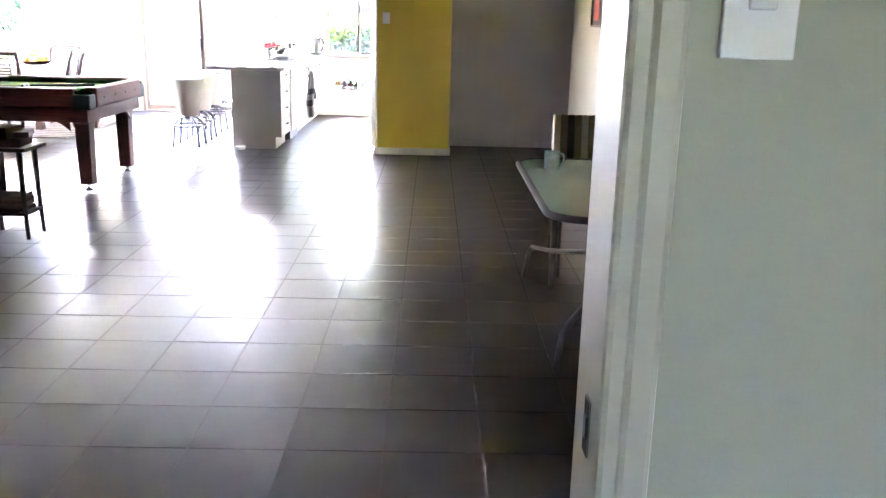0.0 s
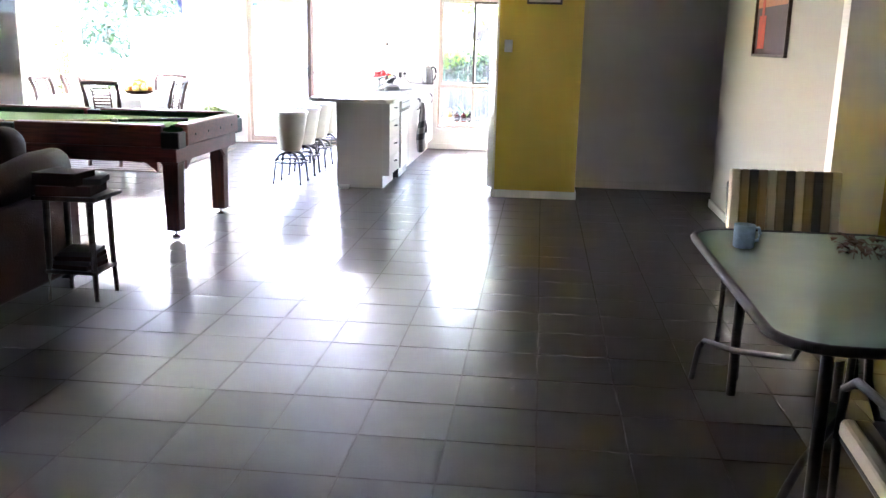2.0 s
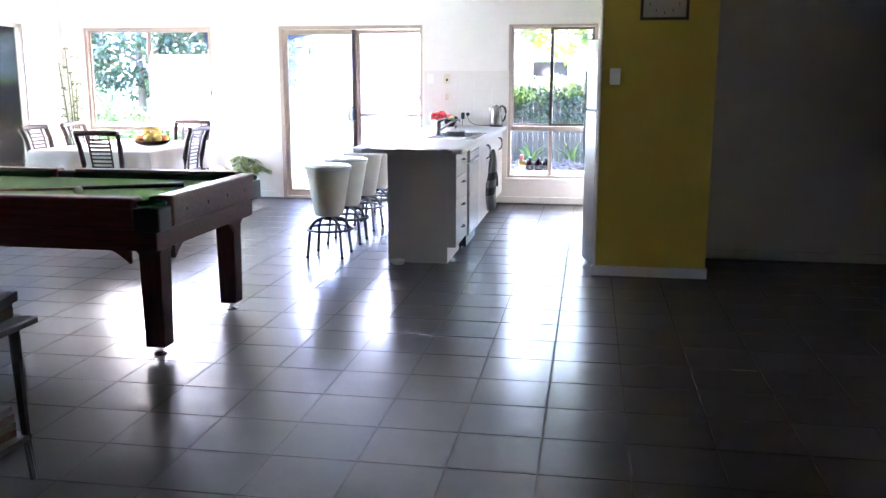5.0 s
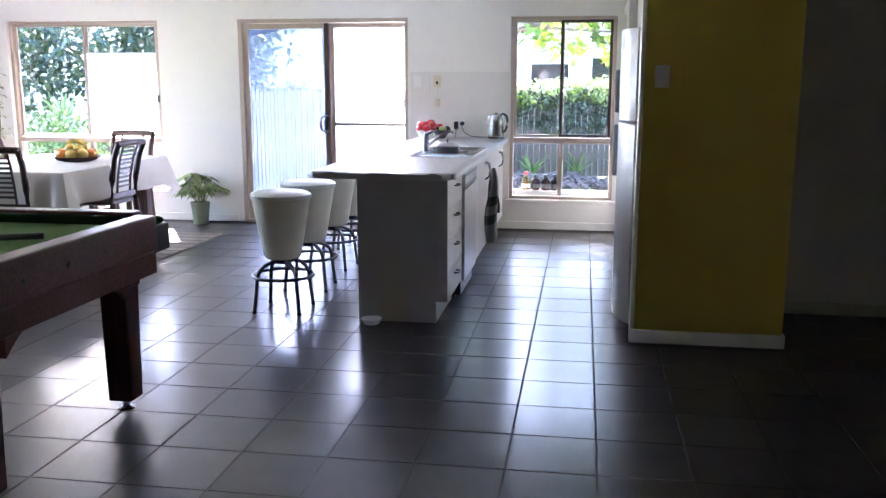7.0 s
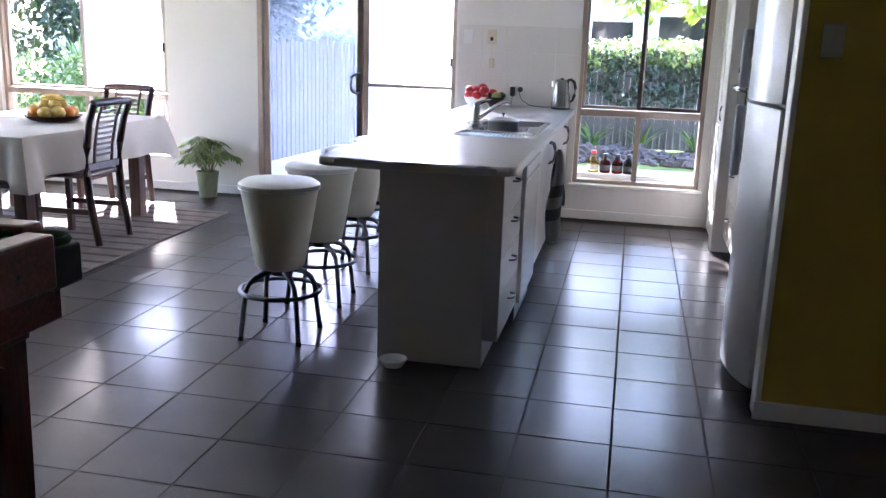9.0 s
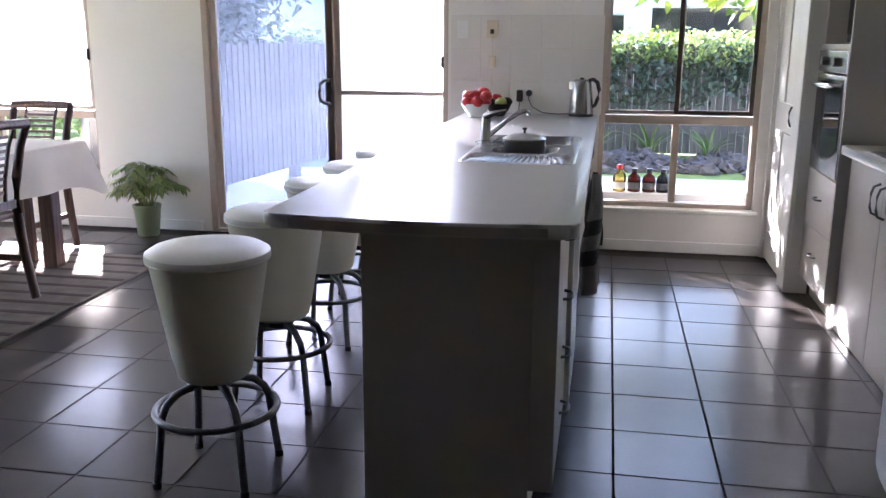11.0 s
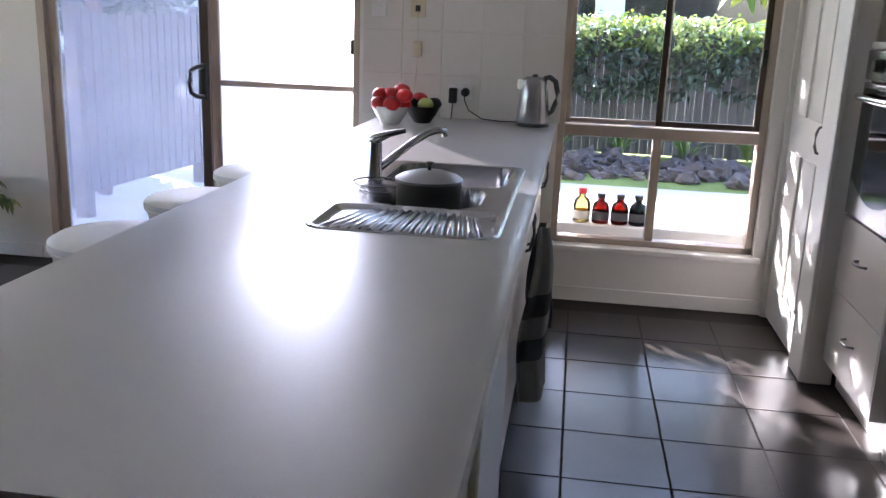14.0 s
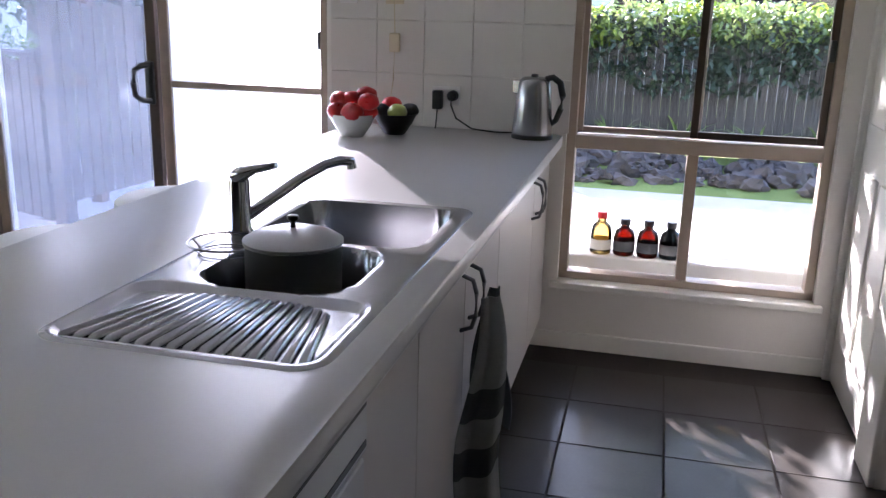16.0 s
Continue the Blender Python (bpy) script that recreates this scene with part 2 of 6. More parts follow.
PAPER = mat("book_paper", (0.5, 0.46, 0.38), 0.9, var=0.1, fine=300, bump=0.2)
BOOK_A = mat("brown_book_cover", (0.06, 0.028, 0.022), 0.7, var=0.15, bump=0.05, spec=0.2)
BOOK_B = mat("grey_book_cover", (0.1, 0.08, 0.075), 0.7, var=0.15, bump=0.05, spec=0.2)
PIC_TOP = mat("terracotta_print", (0.42, 0.16, 0.08), 0.6, var=0.2, scale=9, bump=0.03)
PIC_LOW = mat("dark_print", (0.05, 0.03, 0.04), 0.6, var=0.3, scale=20, bump=0.03)
PIC_RED = mat("red_print", (0.45, 0.05, 0.03), 0.6, var=0.3, scale=20, bump=0.03)
TOWEL = mat("grey_tea_towel", (0.26, 0.265, 0.26), 0.95, var=0.12, scale=8, fine=220, bump=0.4)
TOWEL_D = mat("dark_tea_towel_band", (0.07, 0.075, 0.08), 0.95, var=0.12, scale=8, fine=220, bump=0.4)
IVORY = mat("ivory_plastic", (0.66, 0.58, 0.42), 0.4, var=0.04, bump=0.0)
WPLAST = mat("white_plastic", (0.78, 0.77, 0.74), 0.35, var=0.03, bump=0.0)
LIQ_RED = glass("red_brown_juice", (0.35, 0.05, 0.02))
LIQ_DARK = glass("dark_juice", (0.03, 0.05, 0.05))
LIQ_PALE = glass("pale_yellow_plastic", (0.85, 0.7, 0.35))
BALL = mat("ivory_ball", (0.7, 0.66, 0.55), 0.15, var=0.03, bump=0.0)
MIRROR = mat("mirror", (0.85, 0.86, 0.86), 0.02, metal=1.0, var=0.0, bump=0.0)


# ---- mesh helpers ----
def bm_new():
    return bmesh.new()


def box(bm, x0, x1, y0, y1, z0, z1, b=0.0, seg=2):
    t = bmesh.new()
    bmesh.ops.create_cube(t, size=1, matrix=Matrix.Translation(((x0 + x1) / 2, (y0 + y1) / 2, (z0 + z1) / 2)) @ Matrix.Diagonal((x1 - x0, y1 - y0, z1 - z0, 1)))
    if b:
        bmesh.ops.bevel(t, geom=t.edges[:], offset=b, segments=seg, affect="EDGES", profile=0.5)
    join(bm, t)
    return bm


def join(bm, t, m=None):
    me = bpy.data.meshes.new("tmp")
    t.to_mesh(me)
    t.free()
    if m is not None:
        me.transform(m)
    bm.from_mesh(me)
    bpy.data.meshes.remove(me)


def lathe(bm, prof, seg=24, at=(0, 0, 0), cap=True):
    rings = []
    for r, z in prof:
        rings.append([bm.verts.new((at[0] + r * math.cos(2 * math.pi * i / seg), at[1] + r * math.sin(2 * math.pi * i / seg), at[2] + z)) for i in range(seg)])
    for a, b in zip(rings, rings[1:]):
        for i in range(seg):
            bm.faces.new((a[i], a[(i + 1) % seg], b[(i + 1) % seg], b[i]))
    if cap:
        bm.faces.new(rings[0][::-1])
        bm.faces.new(rings[-1])
    return bm


def tube(bm, pts, r, seg=8, closed=False):
    pts = [Vector(p) for p in pts]
    n = len(pts)
    rings = []
    up = Vector((0, 0, 1))
    for i, p in enumerate(pts):
        a = pts[(i - 1) % n] if (closed or i) else p
        b = pts[(i + 1) % n] if (closed or i < n - 1) else p
        d = (b - a).normalized()
        side = d.cross(up)
        if side.length < 0.05:
            side = d.cross(Vector((1, 0, 0)))
        side.normalize()
        nor = side.cross(d).normalized()
        rr = r[i] if isinstance(r, (list, tuple)) else r
        rings.append([bm.verts.new(p + rr * (math.cos(2 * math.pi * k / seg) * side + math.sin(2 * math.pi * k / seg) * nor)) for k in range(seg)])
    pairs = list(zip(rings, rings[1:])) + ([(rings[-1], rings[0])] if closed else [])
    for a, b in pairs:
        for k in range(seg):
            bm.faces.new((a[k], a[(k + 1) % seg], b[(k + 1) % seg], b[k]))
    if not closed:
        bm.faces.new(rings[0][::-1])
        bm.faces.new(rings[-1])
    return bm


def ring(bm, c, rad, r, seg=28):
    return tube(bm, [(c[0] + rad * math.cos(2 * math.pi * i / seg), c[1] + rad * math.sin(2 * math.pi * i / seg), c[2]) for i in range(seg)], r, 8, True)


def ball(bm, c, r, sub=2, squash=1.0, rough=0.0):
    t = bmesh.new()
    bmesh.ops.create_icosphere(t, subdivisions=sub, radius=1)
    for v in t.verts:
        k = 1 + rough * noise.noise(v.co * 1.7 + Vector(c) * 7)
        v.co = Vector(c) + Vector((v.co.x, v.co.y, v.co.z * squash)) * r * k
    join(bm, t)
    return bm


def prism(bm, pts, z0, z1, b=0.0):
    t = bmesh.new()
    lo = [t.verts.new((x, y, z0)) for x, y in pts]
    hi = [t.verts.new((x, y, z1)) for x, y in pts]
    n = len(pts)
    for i in range(n):
        t.faces.new((lo[i], lo[(i + 1) % n], hi[(i + 1) % n], hi[i]))
    t.faces.new(lo[::-1])
    t.faces.new(hi)
    if b:
        es = [e for e in t.edges if abs(e.verts[0].co.z - e.verts[1].co.z) < 1e-6]
        bmesh.ops.bevel(t, geom=es, offset=b, segments=3, affect="EDGES", profile=0.5)
    join(bm, t)
    return bm


def rounded(x0, x1, y0, y1, r, n=7):
    pts = []
    for cx, cy, a0 in ((x1 - r, y1 - r, 0), (x0 + r, y1 - r, 90), (x0 + r, y0 + r, 180), (x1 - r, y0 + r, 270)):
        for i in range(n):
            a = radians(a0 + 90 * i / (n - 1))
            pts.append((cx + r * math.cos(a), cy + r * math.sin(a)))
    return pts


def thing(name, label, category, loc=(0, 0, 0), rz=0.0, group=""):
    e = new(name)
    e.empty_display_size = 0.1
    e.location, e.rotation_euler = loc, (0, 0, radians(rz))
    return tagged(e, label, category, group)


def part(name, bm, material, parent=None, label="", smooth=False, kind=""):
    me = bpy.data.meshes.new(name)
    bmesh.ops.recalc_face_normals(bm, faces=bm.faces[:])
    bm.to_mesh(me)
    bm.free()
    me.materials.append(material)
    if smooth:
        me.polygons.foreach_set("use_smooth", [True] * len(me.polygons))
        me.update()
        me.set_sharp_from_angle(angle=radians(50))
    ob = new(name, me)
    ob.parent = parent
    return tagged(ob, label=label, kind=kind)


def setting(name, bm, material, label, category, smooth=False):
    return tagged(part(name, bm, material, None, label, smooth), category=category, kind="structure")


def panelled(bm, axis, p0, p1, a0, a1, z0, z1, holes=()):
    """A wall of thickness p0 to p1, running from a0 to a1, with holes (b0, b1, low, high)."""
    cuts_a = sorted({a0, a1, *[h[0] for h in holes], *[h[1] for h in holes]})
    cuts_z = sorted({z0, z1, *[h[2] for h in holes], *[h[3] for h in holes]})
    for u0, u1 in zip(cuts_a, cuts_a[1:]):
        for w0, w1 in zip(cuts_z, cuts_z[1:]):
            um, wm = (u0 + u1) / 2, (w0 + w1) / 2
            if any(h[0] < um < h[1] and h[2] < wm < h[3] for h in holes):
                continue
            if axis == "x":
                box(bm, u0, u1, p0, p1, w0, w1)
            else:
                box(bm, p0, p1, u0, u1, w0, w1)
    bmesh.ops.remove_doubles(bm, verts=bm.verts[:], dist=1e-5)
    seen = {}
    for f in bm.faces:
        key = tuple(round(c, 4) for c in f.calc_center_median())
        seen.setdefault(key, []).append(f)
    bmesh.ops.delete(bm, geom=[f for fs in seen.values() if len(fs) > 1 for f in fs], context="FACES_ONLY")
    return bm


# ---- structure ----
Y_FAR, X_LEFT, TOP = 12.34, -6.9, 2.55
W_R = (-1.285, -0.277, 0.295, 2.055)
DOOR = (-4.045, -2.295, 0.0, 2.055)
W_L = (-6.6, -4.905, 0.315, 2.055)
setting("wall_north", panelled(bm_new(), "x", Y_FAR, Y_FAR + 0.2, X_LEFT - 0.2, 0.85, -0.1, TOP, [W_R, DOOR, W_L]), CREAM, "cream painted plaster wall with windows and a sliding door", "wall")
# Unseen stretch, kept darker than the cream wall to cut bounced light.
setting("wall_west_south", box(bm_new(), X_LEFT - 0.2, X_LEFT, -0.2, 8.6, -0.1, TOP), WARM_DIM, "unseen side wall, warm white dimmed to cut bounced light", "wall")
setting("wall_west", panelled(bm_new(), "y", X_LEFT - 0.2, X_LEFT, 8.6, Y_FAR, -0.1, TOP, [(8.9, 11.6, 0.0, 2.065)]), CREAM, "cream painted plaster side wall", "wall")
setting("wall_yellow", box(bm_new(), -0.262, 0.525, 8.487, 8.59, 0, TOP), YELLOW, "mustard yellow painted wall stub beside the kitchen", "wall")
setting("wall_end", box(bm_new(), -0.285, -0.262, 8.484, 8.59, 0, TOP, 0.006), TRIM, "white painted end of the yellow wall", "trim")
setting("wall_kitchen_east", box(bm_new(), 0.43, 0.524, 8.59, Y_FAR, 0, TOP), CREAM, "cream wall behind the kitchen cupboards", "wall")
setting("wall_alcove", box(bm_new(), 0.524, 3.6, 9.29, 9.4, 0, TOP), GREY, "grey mauve painted wall at the end of the hall", "wall")
setting("wall_white", box(bm_new(), 1.8, 1.95, 5.19, 8.39, 0, TOP), WARM_DIM, "white painted wall with a framed picture", "wall")
setting("wall_return", box(bm_new(), 1.8, 3.6, 5.07, 5.19, 0, TOP), CREAM, "cream wall turning away from the hall", "wall")
setting("wall_hall_end", box(bm_new(), 3.6, 3.75, 5.07, 9.4, 0, TOP), GREY, "grey painted wall closing the side hall", "wall")
setting("wall_ledge", box(bm_new(), 2.1, 2.48, -0.12, 5.07, 0, 1.12), YELLOW, "half-height yellow painted wall with a ledge", "wall")
setting("ledge_cap", box(bm_new(), 2.085, 2.5, -0.12, 5.068, 1.12, 1.14, 0.004), YELLOW, "yellow painted ledge on the half wall", "trim")
setting("wall_east", box(bm_new(), 2.5, 2.65, -0.12, 5.07, 0, TOP), GREY, "grey mauve wall behind the ledge", "wall")
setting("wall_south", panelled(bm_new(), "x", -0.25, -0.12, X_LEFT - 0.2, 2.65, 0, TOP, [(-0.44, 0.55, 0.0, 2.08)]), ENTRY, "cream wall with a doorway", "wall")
setting("wall_entry_west", box(bm_new(), -1.15, -1.0, -3.2, -0.25, 0, TOP), CREAM, "cream wall of the entry passage", "wall")
setting("wall_entry_east", box(bm_new(), 1.5, 1.65, -3.2, -0.25, 0, TOP), CREAM, "cream wall of the entry passage", "wall")
# The slot is an addition, sized to set the light on the doorway.
setting("wall_entry_south", panelled(bm_new(), "x", -3.35, -3.2, -1.15, 1.65, 0, TOP, [(0.85, 0.99, 0.9, 2.05)]), CREAM, "cream wall with an unseen slot added to let in light", "wall")
c = bm_new()
box(c, X_LEFT - 0.2, 3.8, -3.4, Y_FAR + 0.2, TOP, TOP + 0.12)
setting("ceiling", c, CEIL, "plain white plasterboard ceiling", "ceiling")
c = bm_new()
box(c, X_LEFT - 0.2, 3.8, -3.4, Y_FAR + 0.198, -0.11, -0.0018)
setting("floor", c, GROUT, "floor of square taupe ceramic tiles with dark grout", "floor")

bb = bm_new()
for x0, x1 in ((X_LEFT, W_L[0] - 0.0), (W_L[0], DOOR[0] - 0.06), (DOOR[1] + 0.05, -0.18)):
    box(bb, x0, x1, Y_FAR - 0.014, Y_FAR, 0, 0.075, 0.004)
box(bb, -0.29, 0.539, 8.473, 8.487, 0, 0.075, 0.004)
box(bb, 0.525, 0.539, 8.487, 9.276, 0, 0.075, 0.004)
box(bb, 1.786, 1.8, 5.07, 8.4, 0, 0.075, 0.004)
box(bb, X_LEFT, X_LEFT + 0.014, -0.1, 8.85, 0, 0.075, 0.004)
# Hall skirting takes the wall grey to imitate the dim hall.
setting("baseboard_hall", box(bm_new(), 0.54, 3.6, 9.276, 9.29, 0, 0.075, 0.004), GREY, "hall skirting in a grey that stands in for its shade", "baseboard")
setting("baseboard", bb, TRIM, "white painted skirting board", "baseboard")

# doorway by the start
dj = bm_new()
box(dj, 0.53, 0.562, -0.262, -0.108, 0, 2.06, 0.008)
box(dj, -0.442, -0.42, -0.262, -0.108, 0, 2.06, 0.003)
box(dj, -0.44, 0.55, -0.262, -0.108, 2.06, 2.082)
box(dj, 0.552, 0.59, -0.268, -0.25, 0, 2.13, 0.008)
box(dj, -0.502, -0.432, -0.272, -0.25, 0, 2.13, 0.006)
box(dj, -0.5, 0.578, -0.272, -0.25, 2.072, 2.14, 0.006)
box(dj, 0.552, 0.59, -0.12, -0.1, 0, 2.13, 0.008)
box(dj, -0.502, -0.432, -0.12, -0.1, 0, 2.13, 0.006)
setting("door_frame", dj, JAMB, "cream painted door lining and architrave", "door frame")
st = thing("strike_plate", "small brushed metal strike plate on the door lining", "strike plate", (0.53, -0.2, 0.995))
part("plate", box(bm_new(), -0.003, 0.0, -0.014, 0.014, -0.035, 0.035, 0.001), STEEL, st)
part("latch_hole", box(bm_new(), -0.0045, -0.003, -0.007, 0.007, -0.014, 0.014), BLACK, st, "dark latch hole")


# ---- windows ----
def sash(name, mullion, x0, x1, y, z0, z1, w, material, parent):
    bm = bm_new()
    box(bm, x0, x0 + w, y - 0.012, y + 0.012, z0, z1, 0.002)
    box(bm, x1 - w, x1, y - 0.012, y + 0.012, z0, z1, 0.002)
    box(bm, x0 + w, x1 - w, y - 0.012, y + 0.012, z0, z0 + w, 0.002)
    box(bm, x0 + w, x1 - w, y - 0.012, y + 0.012, z1 - w, z1, 0.002)
    return part(name, bm, material, parent)


def pane(x0, x1, y, z0, z1, parent, material=GLASS):
    p = part("pane", box(bm_new(), x0, x1, y - 0.002, y + 0.002, z0, z1), material, parent)
    return p


def window(name, x0, x1, z0, z1, mid, split, label, latch=True, screen=GLASS):
    w = tagged(new(name), label, "window", kind="structure")
    y = Y_FAR + 0.085
    bm = bm_new()
    box(bm, x0, x0 + 0.035, y - 0.04, y + 0.04, z0, z1, 0.003)
    box(bm, x1 - 0.035, x1, y - 0.04, y + 0.04, z0, z1, 0.003)
    box(bm, x0, x1, y - 0.04, y + 0.04, z1 - 0.03, z1, 0.003)
    box(bm, x0, x1, y - 0.04, y + 0.04, z0, z0 + 0.03, 0.003)
    part("window_frame", bm, ALU, w)
    part("transom", box(bm_new(), x0 + 0.036, x1 - 0.036, y - 0.05, y + 0.042, mid, mid + 0.055, 0.004), ALU, w)
    part("mullion", box(bm_new(), split - 0.022, split + 0.022, y - 0.02, y + 0.035, z0 + 0.03, mid, 0.003), ALU, w)
    a, b, u, v = x0 + 0.036, x1 - 0.036, mid + 0.062, z1 - 0.032
    s1 = sash("sash", 0, a, split + 0.02, y + 0.016, u, v, 0.022, ALU, w)
    s2 = sash("sash", 0, split - 0.02, b, y - 0.016, u, v, 0.028, ALU_DARK if latch else ALU, w)
    pane(a + 0.02, split, y + 0.016, u + 0.02, v - 0.02, s1)
    if screen is GLASS:
        pane(split + 0.005, b - 0.025, y - 0.016, u + 0.025, v - 0.025, s2)
    else:
        pane(split + 0.005, b - 0.025, y - 0.016, u + 0.025, 1.73, s2, screen)
        pane(split + 0.005, b - 0.025, y - 0.016, 1.732, v - 0.025, s2)
    pane(a, split - 0.02, y + 0.01, z0 + 0.028, mid, w)
    pane(split + 0.02, b, y + 0.01, z0 + 0.028, mid, w)
    part("window_sill", box(bm_new(), x0 - 0.03, x1 + 0.03, Y_FAR - 0.03, y - 0.04, z0 - 0.03, z0 - 0.001, 0.006), TRIM, w, "white painted sill board")
    part("latch", box(bm_new(), b - 0.028, b - 0.006, y - 0.045, y - 0.028, 1.22, 1.3, 0.004), BLACK, w, "black window latch")
    return w


window("window_1", *W_R, 0.845, -0.787, "bronze aluminium sliding window above two fixed lower panes")
window("window_2", *W_L, 0.8, -5.755, "bronze aluminium dining window above fixed lower panes", latch=False, screen=MESH)

# sliding door in the north wall
d = tagged(new("door_1"), "bronze aluminium glazed sliding door, closed", "door", kind="structure")
y = Y_FAR + 0.06
x0, x1, z1 = DOOR[0], DOOR[1], DOOR[3]
bm = bm_new()
box(bm, x0, x0 + 0.045, y - 0.06, y + 0.06, 0.0, z1, 0.003)
box(bm, x1 - 0.03, x1, y - 0.06, y + 0.06, 0.0, z1, 0.003)
box(bm, x0, x1, y - 0.06, y + 0.06, z1 - 0.04, z1, 0.003)
box(bm, x0, x1, y - 0.06, y + 0.06, 0.0, 0.02, 0.003)
part("door_frame", bm, ALU, d)
mid = -3.112
la = part("sliding_leaf", box(bm_new(), x0 + 0.05, x0 + 0.1, y - 0.035, y - 0.005, 0.025, z1 - 0.045, 0.003), ALU, d)
for n, q in (("stile", (mid - 0.04, mid + 0.01, 0.025, z1 - 0.045)), ("top_rail", (x0 + 0.1, mid - 0.04, z1 - 0.1, z1 - 0.045)), ("bottom_rail", (x0 + 0.1, mid - 0.04, 0.025, 0.1))):
    part(n, box(bm_new(), q[0], q[1], y - 0.035, y - 0.005, q[2], q[3], 0.003), ALU_DARK if n == "stile" else ALU, la)
pane(x0 + 0.1, mid - 0.04, y - 0.02, 0.1, z1 - 0.1, la, DUSTY)
fx = part("fixed_leaf", box(bm_new(), mid + 0.002, mid + 0.05, y + 0.006, y + 0.036, 0.025, z1 - 0.045, 0.003), ALU, d)
for n, q in (("stile", (x1 - 0.05, x1 - 0.028, 0.025, z1 - 0.045)), ("top_rail", (mid + 0.05, x1 - 0.05, z1 - 0.09, z1 - 0.045)), ("bottom_rail", (mid + 0.05, x1 - 0.05, 0.025, 0.08)), ("mid_rail", (mid + 0.05, x1 - 0.05, 1.0, 1.028))):
    part(n, box(bm_new(), q[0], q[1], y + 0.006, y + 0.036, q[2], q[3], 0.003), ALU, fx)
pane(mid + 0.05, x1 - 0.05, y + 0.02, 0.08, 1.0, fx, SCREEN)
pane(mid + 0.05, x1 - 0.05, y + 0.02, 1.028, z1 - 0.09, fx, SCREEN)
h = bm_new()
box(h, mid - 0.048, mid - 0.002, y - 0.047, y - 0.035, 0.925, 1.115, 0.008)
tube(h, [(mid - 0.02, y - 0.045, 0.94), (mid - 0.045, y - 0.075, 0.945), (mid - 0.068, y - 0.092, 0.965), (mid - 0.074, y - 0.096, 1.02), (mid - 0.068, y - 0.092, 1.075), (mid - 0.045, y - 0.075, 1.095), (mid - 0.02, y - 0.045, 1.1)], 0.013, 12)
part("door_handle", h, BLACK, la, "black moulded pull handle", True)
part("latch_block", box(bm_new(), x1 - 0.06, x1 - 0.028, y - 0.02, y + 0.004, 1.19, 1.265, 0.005), BLACK, d, "black screen latch")

# glazed door in the west wall
d = tagged(new("door_2"), "bronze aluminium glazed door in the side wall", "door", kind="structure")
bm = bm_new()
xw = X_LEFT - 0.06
for a, b in ((8.9, 8.95), (11.55, 11.6), (10.2, 10.25)):
    box(bm, xw - 0.04, xw + 0.04, a, b, 0, 2.065, 0.003)
box(bm, xw - 0.04, xw + 0.04, 8.9, 11.6, 2.02, 2.065, 0.003)
box(bm, xw - 0.04, xw + 0.04, 8.9, 11.6, 0.0, 0.04, 0.003)
part("door_frame", bm, ALU, d)
for a, b in ((8.95, 10.2), (10.25, 11.55)):
    part("pane", box(bm_new(), xw - 0.002, xw + 0.002, a, b, 0.04, 2.02), GLASS, d)

# splash panel and wall plates
sp = tagged(new("splashback"), "pale grey tiled splashback above the bench", "splashback", kind="structure")
for i in range(5):
    for j in range(3):
        a0, a1 = -2.275 + i * 0.2, -2.275 + (i + 1) * 0.2
        b0, b1 = 0.905 + j * 0.21, 0.905 + (j + 1) * 0.21
        part("splash_tile", box(bm_new(), a0 + 0.001, a1 - 0.001, Y_FAR - 0.008, Y_FAR - 0.0005, b0 + 0.001, b1 - 0.001, 0.0015, 1), SPLASH, sp)


# ---- kitchen island ----
def handle_bar(bm, p, q, out, r=0.005):
    """A bowed pull from p to q, standing out along the vector out."""
    p, q, out = Vector(p), Vector(q), Vector(out)
    tube(bm, [p, p + out * 0.75 + (q - p) * 0.08, p + out + (q - p) * 0.3, q + out - (q - p) * 0.3, q + out * 0.75 - (q - p) * 0.08, q], r, 8)
    return bm


XB = -1.342  # front of the island cupboards
top = bm_new()
BOW = [(-2.138 + 0.814 * k / 16, 8.69 - 0.035 * math.sin(math.pi * k / 16)) for k in range(17)]
outline = rounded(-2.168, -1.294, 8.69, Y_FAR - 0.009, 0.03)
prism(top, outline[:21] + BOW[1:-1] + outline[21:], 0.862, 0.902, 0.012)
bth = thing("benchtop", "long pale laminate benchtop with a rounded front edge", "benchtop")
slab = part("slab", top, BENCH, bth, "", True)
part("edge_strip", prism(bm_new(), [(x, y - 0.0015) for x, y in BOW[1:-1]] + [(x, y + 0.006) for x, y in BOW[-2:0:-1]], 0.868, 0.892), PANEL, bth, "grey laminate edge strip")


def cut_out(ob, x0, x1, y0, y1):
    """Cuts a rectangular opening right through ob."""
    me = bpy.data.meshes.new("cutter")
    b = box(bm_new(), x0, x1, y0, y1, 0.5, 1.5)
    b.to_mesh(me)
    b.free()
    cutter = new("cutter", me)
    md = ob.modifiers.new("opening", "BOOLEAN")
    md.operation, md.solver, md.object = "DIFFERENCE", "EXACT", cutter
    dg = bpy.context.evaluated_depsgraph_get()
    fresh = bpy.data.meshes.new_from_object(ob.evaluated_get(dg))
    ob.modifiers.clear()
    ob.data = fresh
    bpy.data.objects.remove(cutter)


cut_out(slab, -1.795, -1.371, 9.866, 10.864)
ep = thing("island_end_panel", "grey laminate end panel of the kitchen island", "cabinet panel", (-1.885, 8.7, 0))
part("panel", box(bm_new(), 0, 0.475, 0, 0.018, 0, 0.86, 0.0015), PANEL, ep)
part("upper_edge", box(bm_new(), 0.475, 0.543, 0, 0.018, 0.13, 0.86, 0.0015), PANEL, ep)
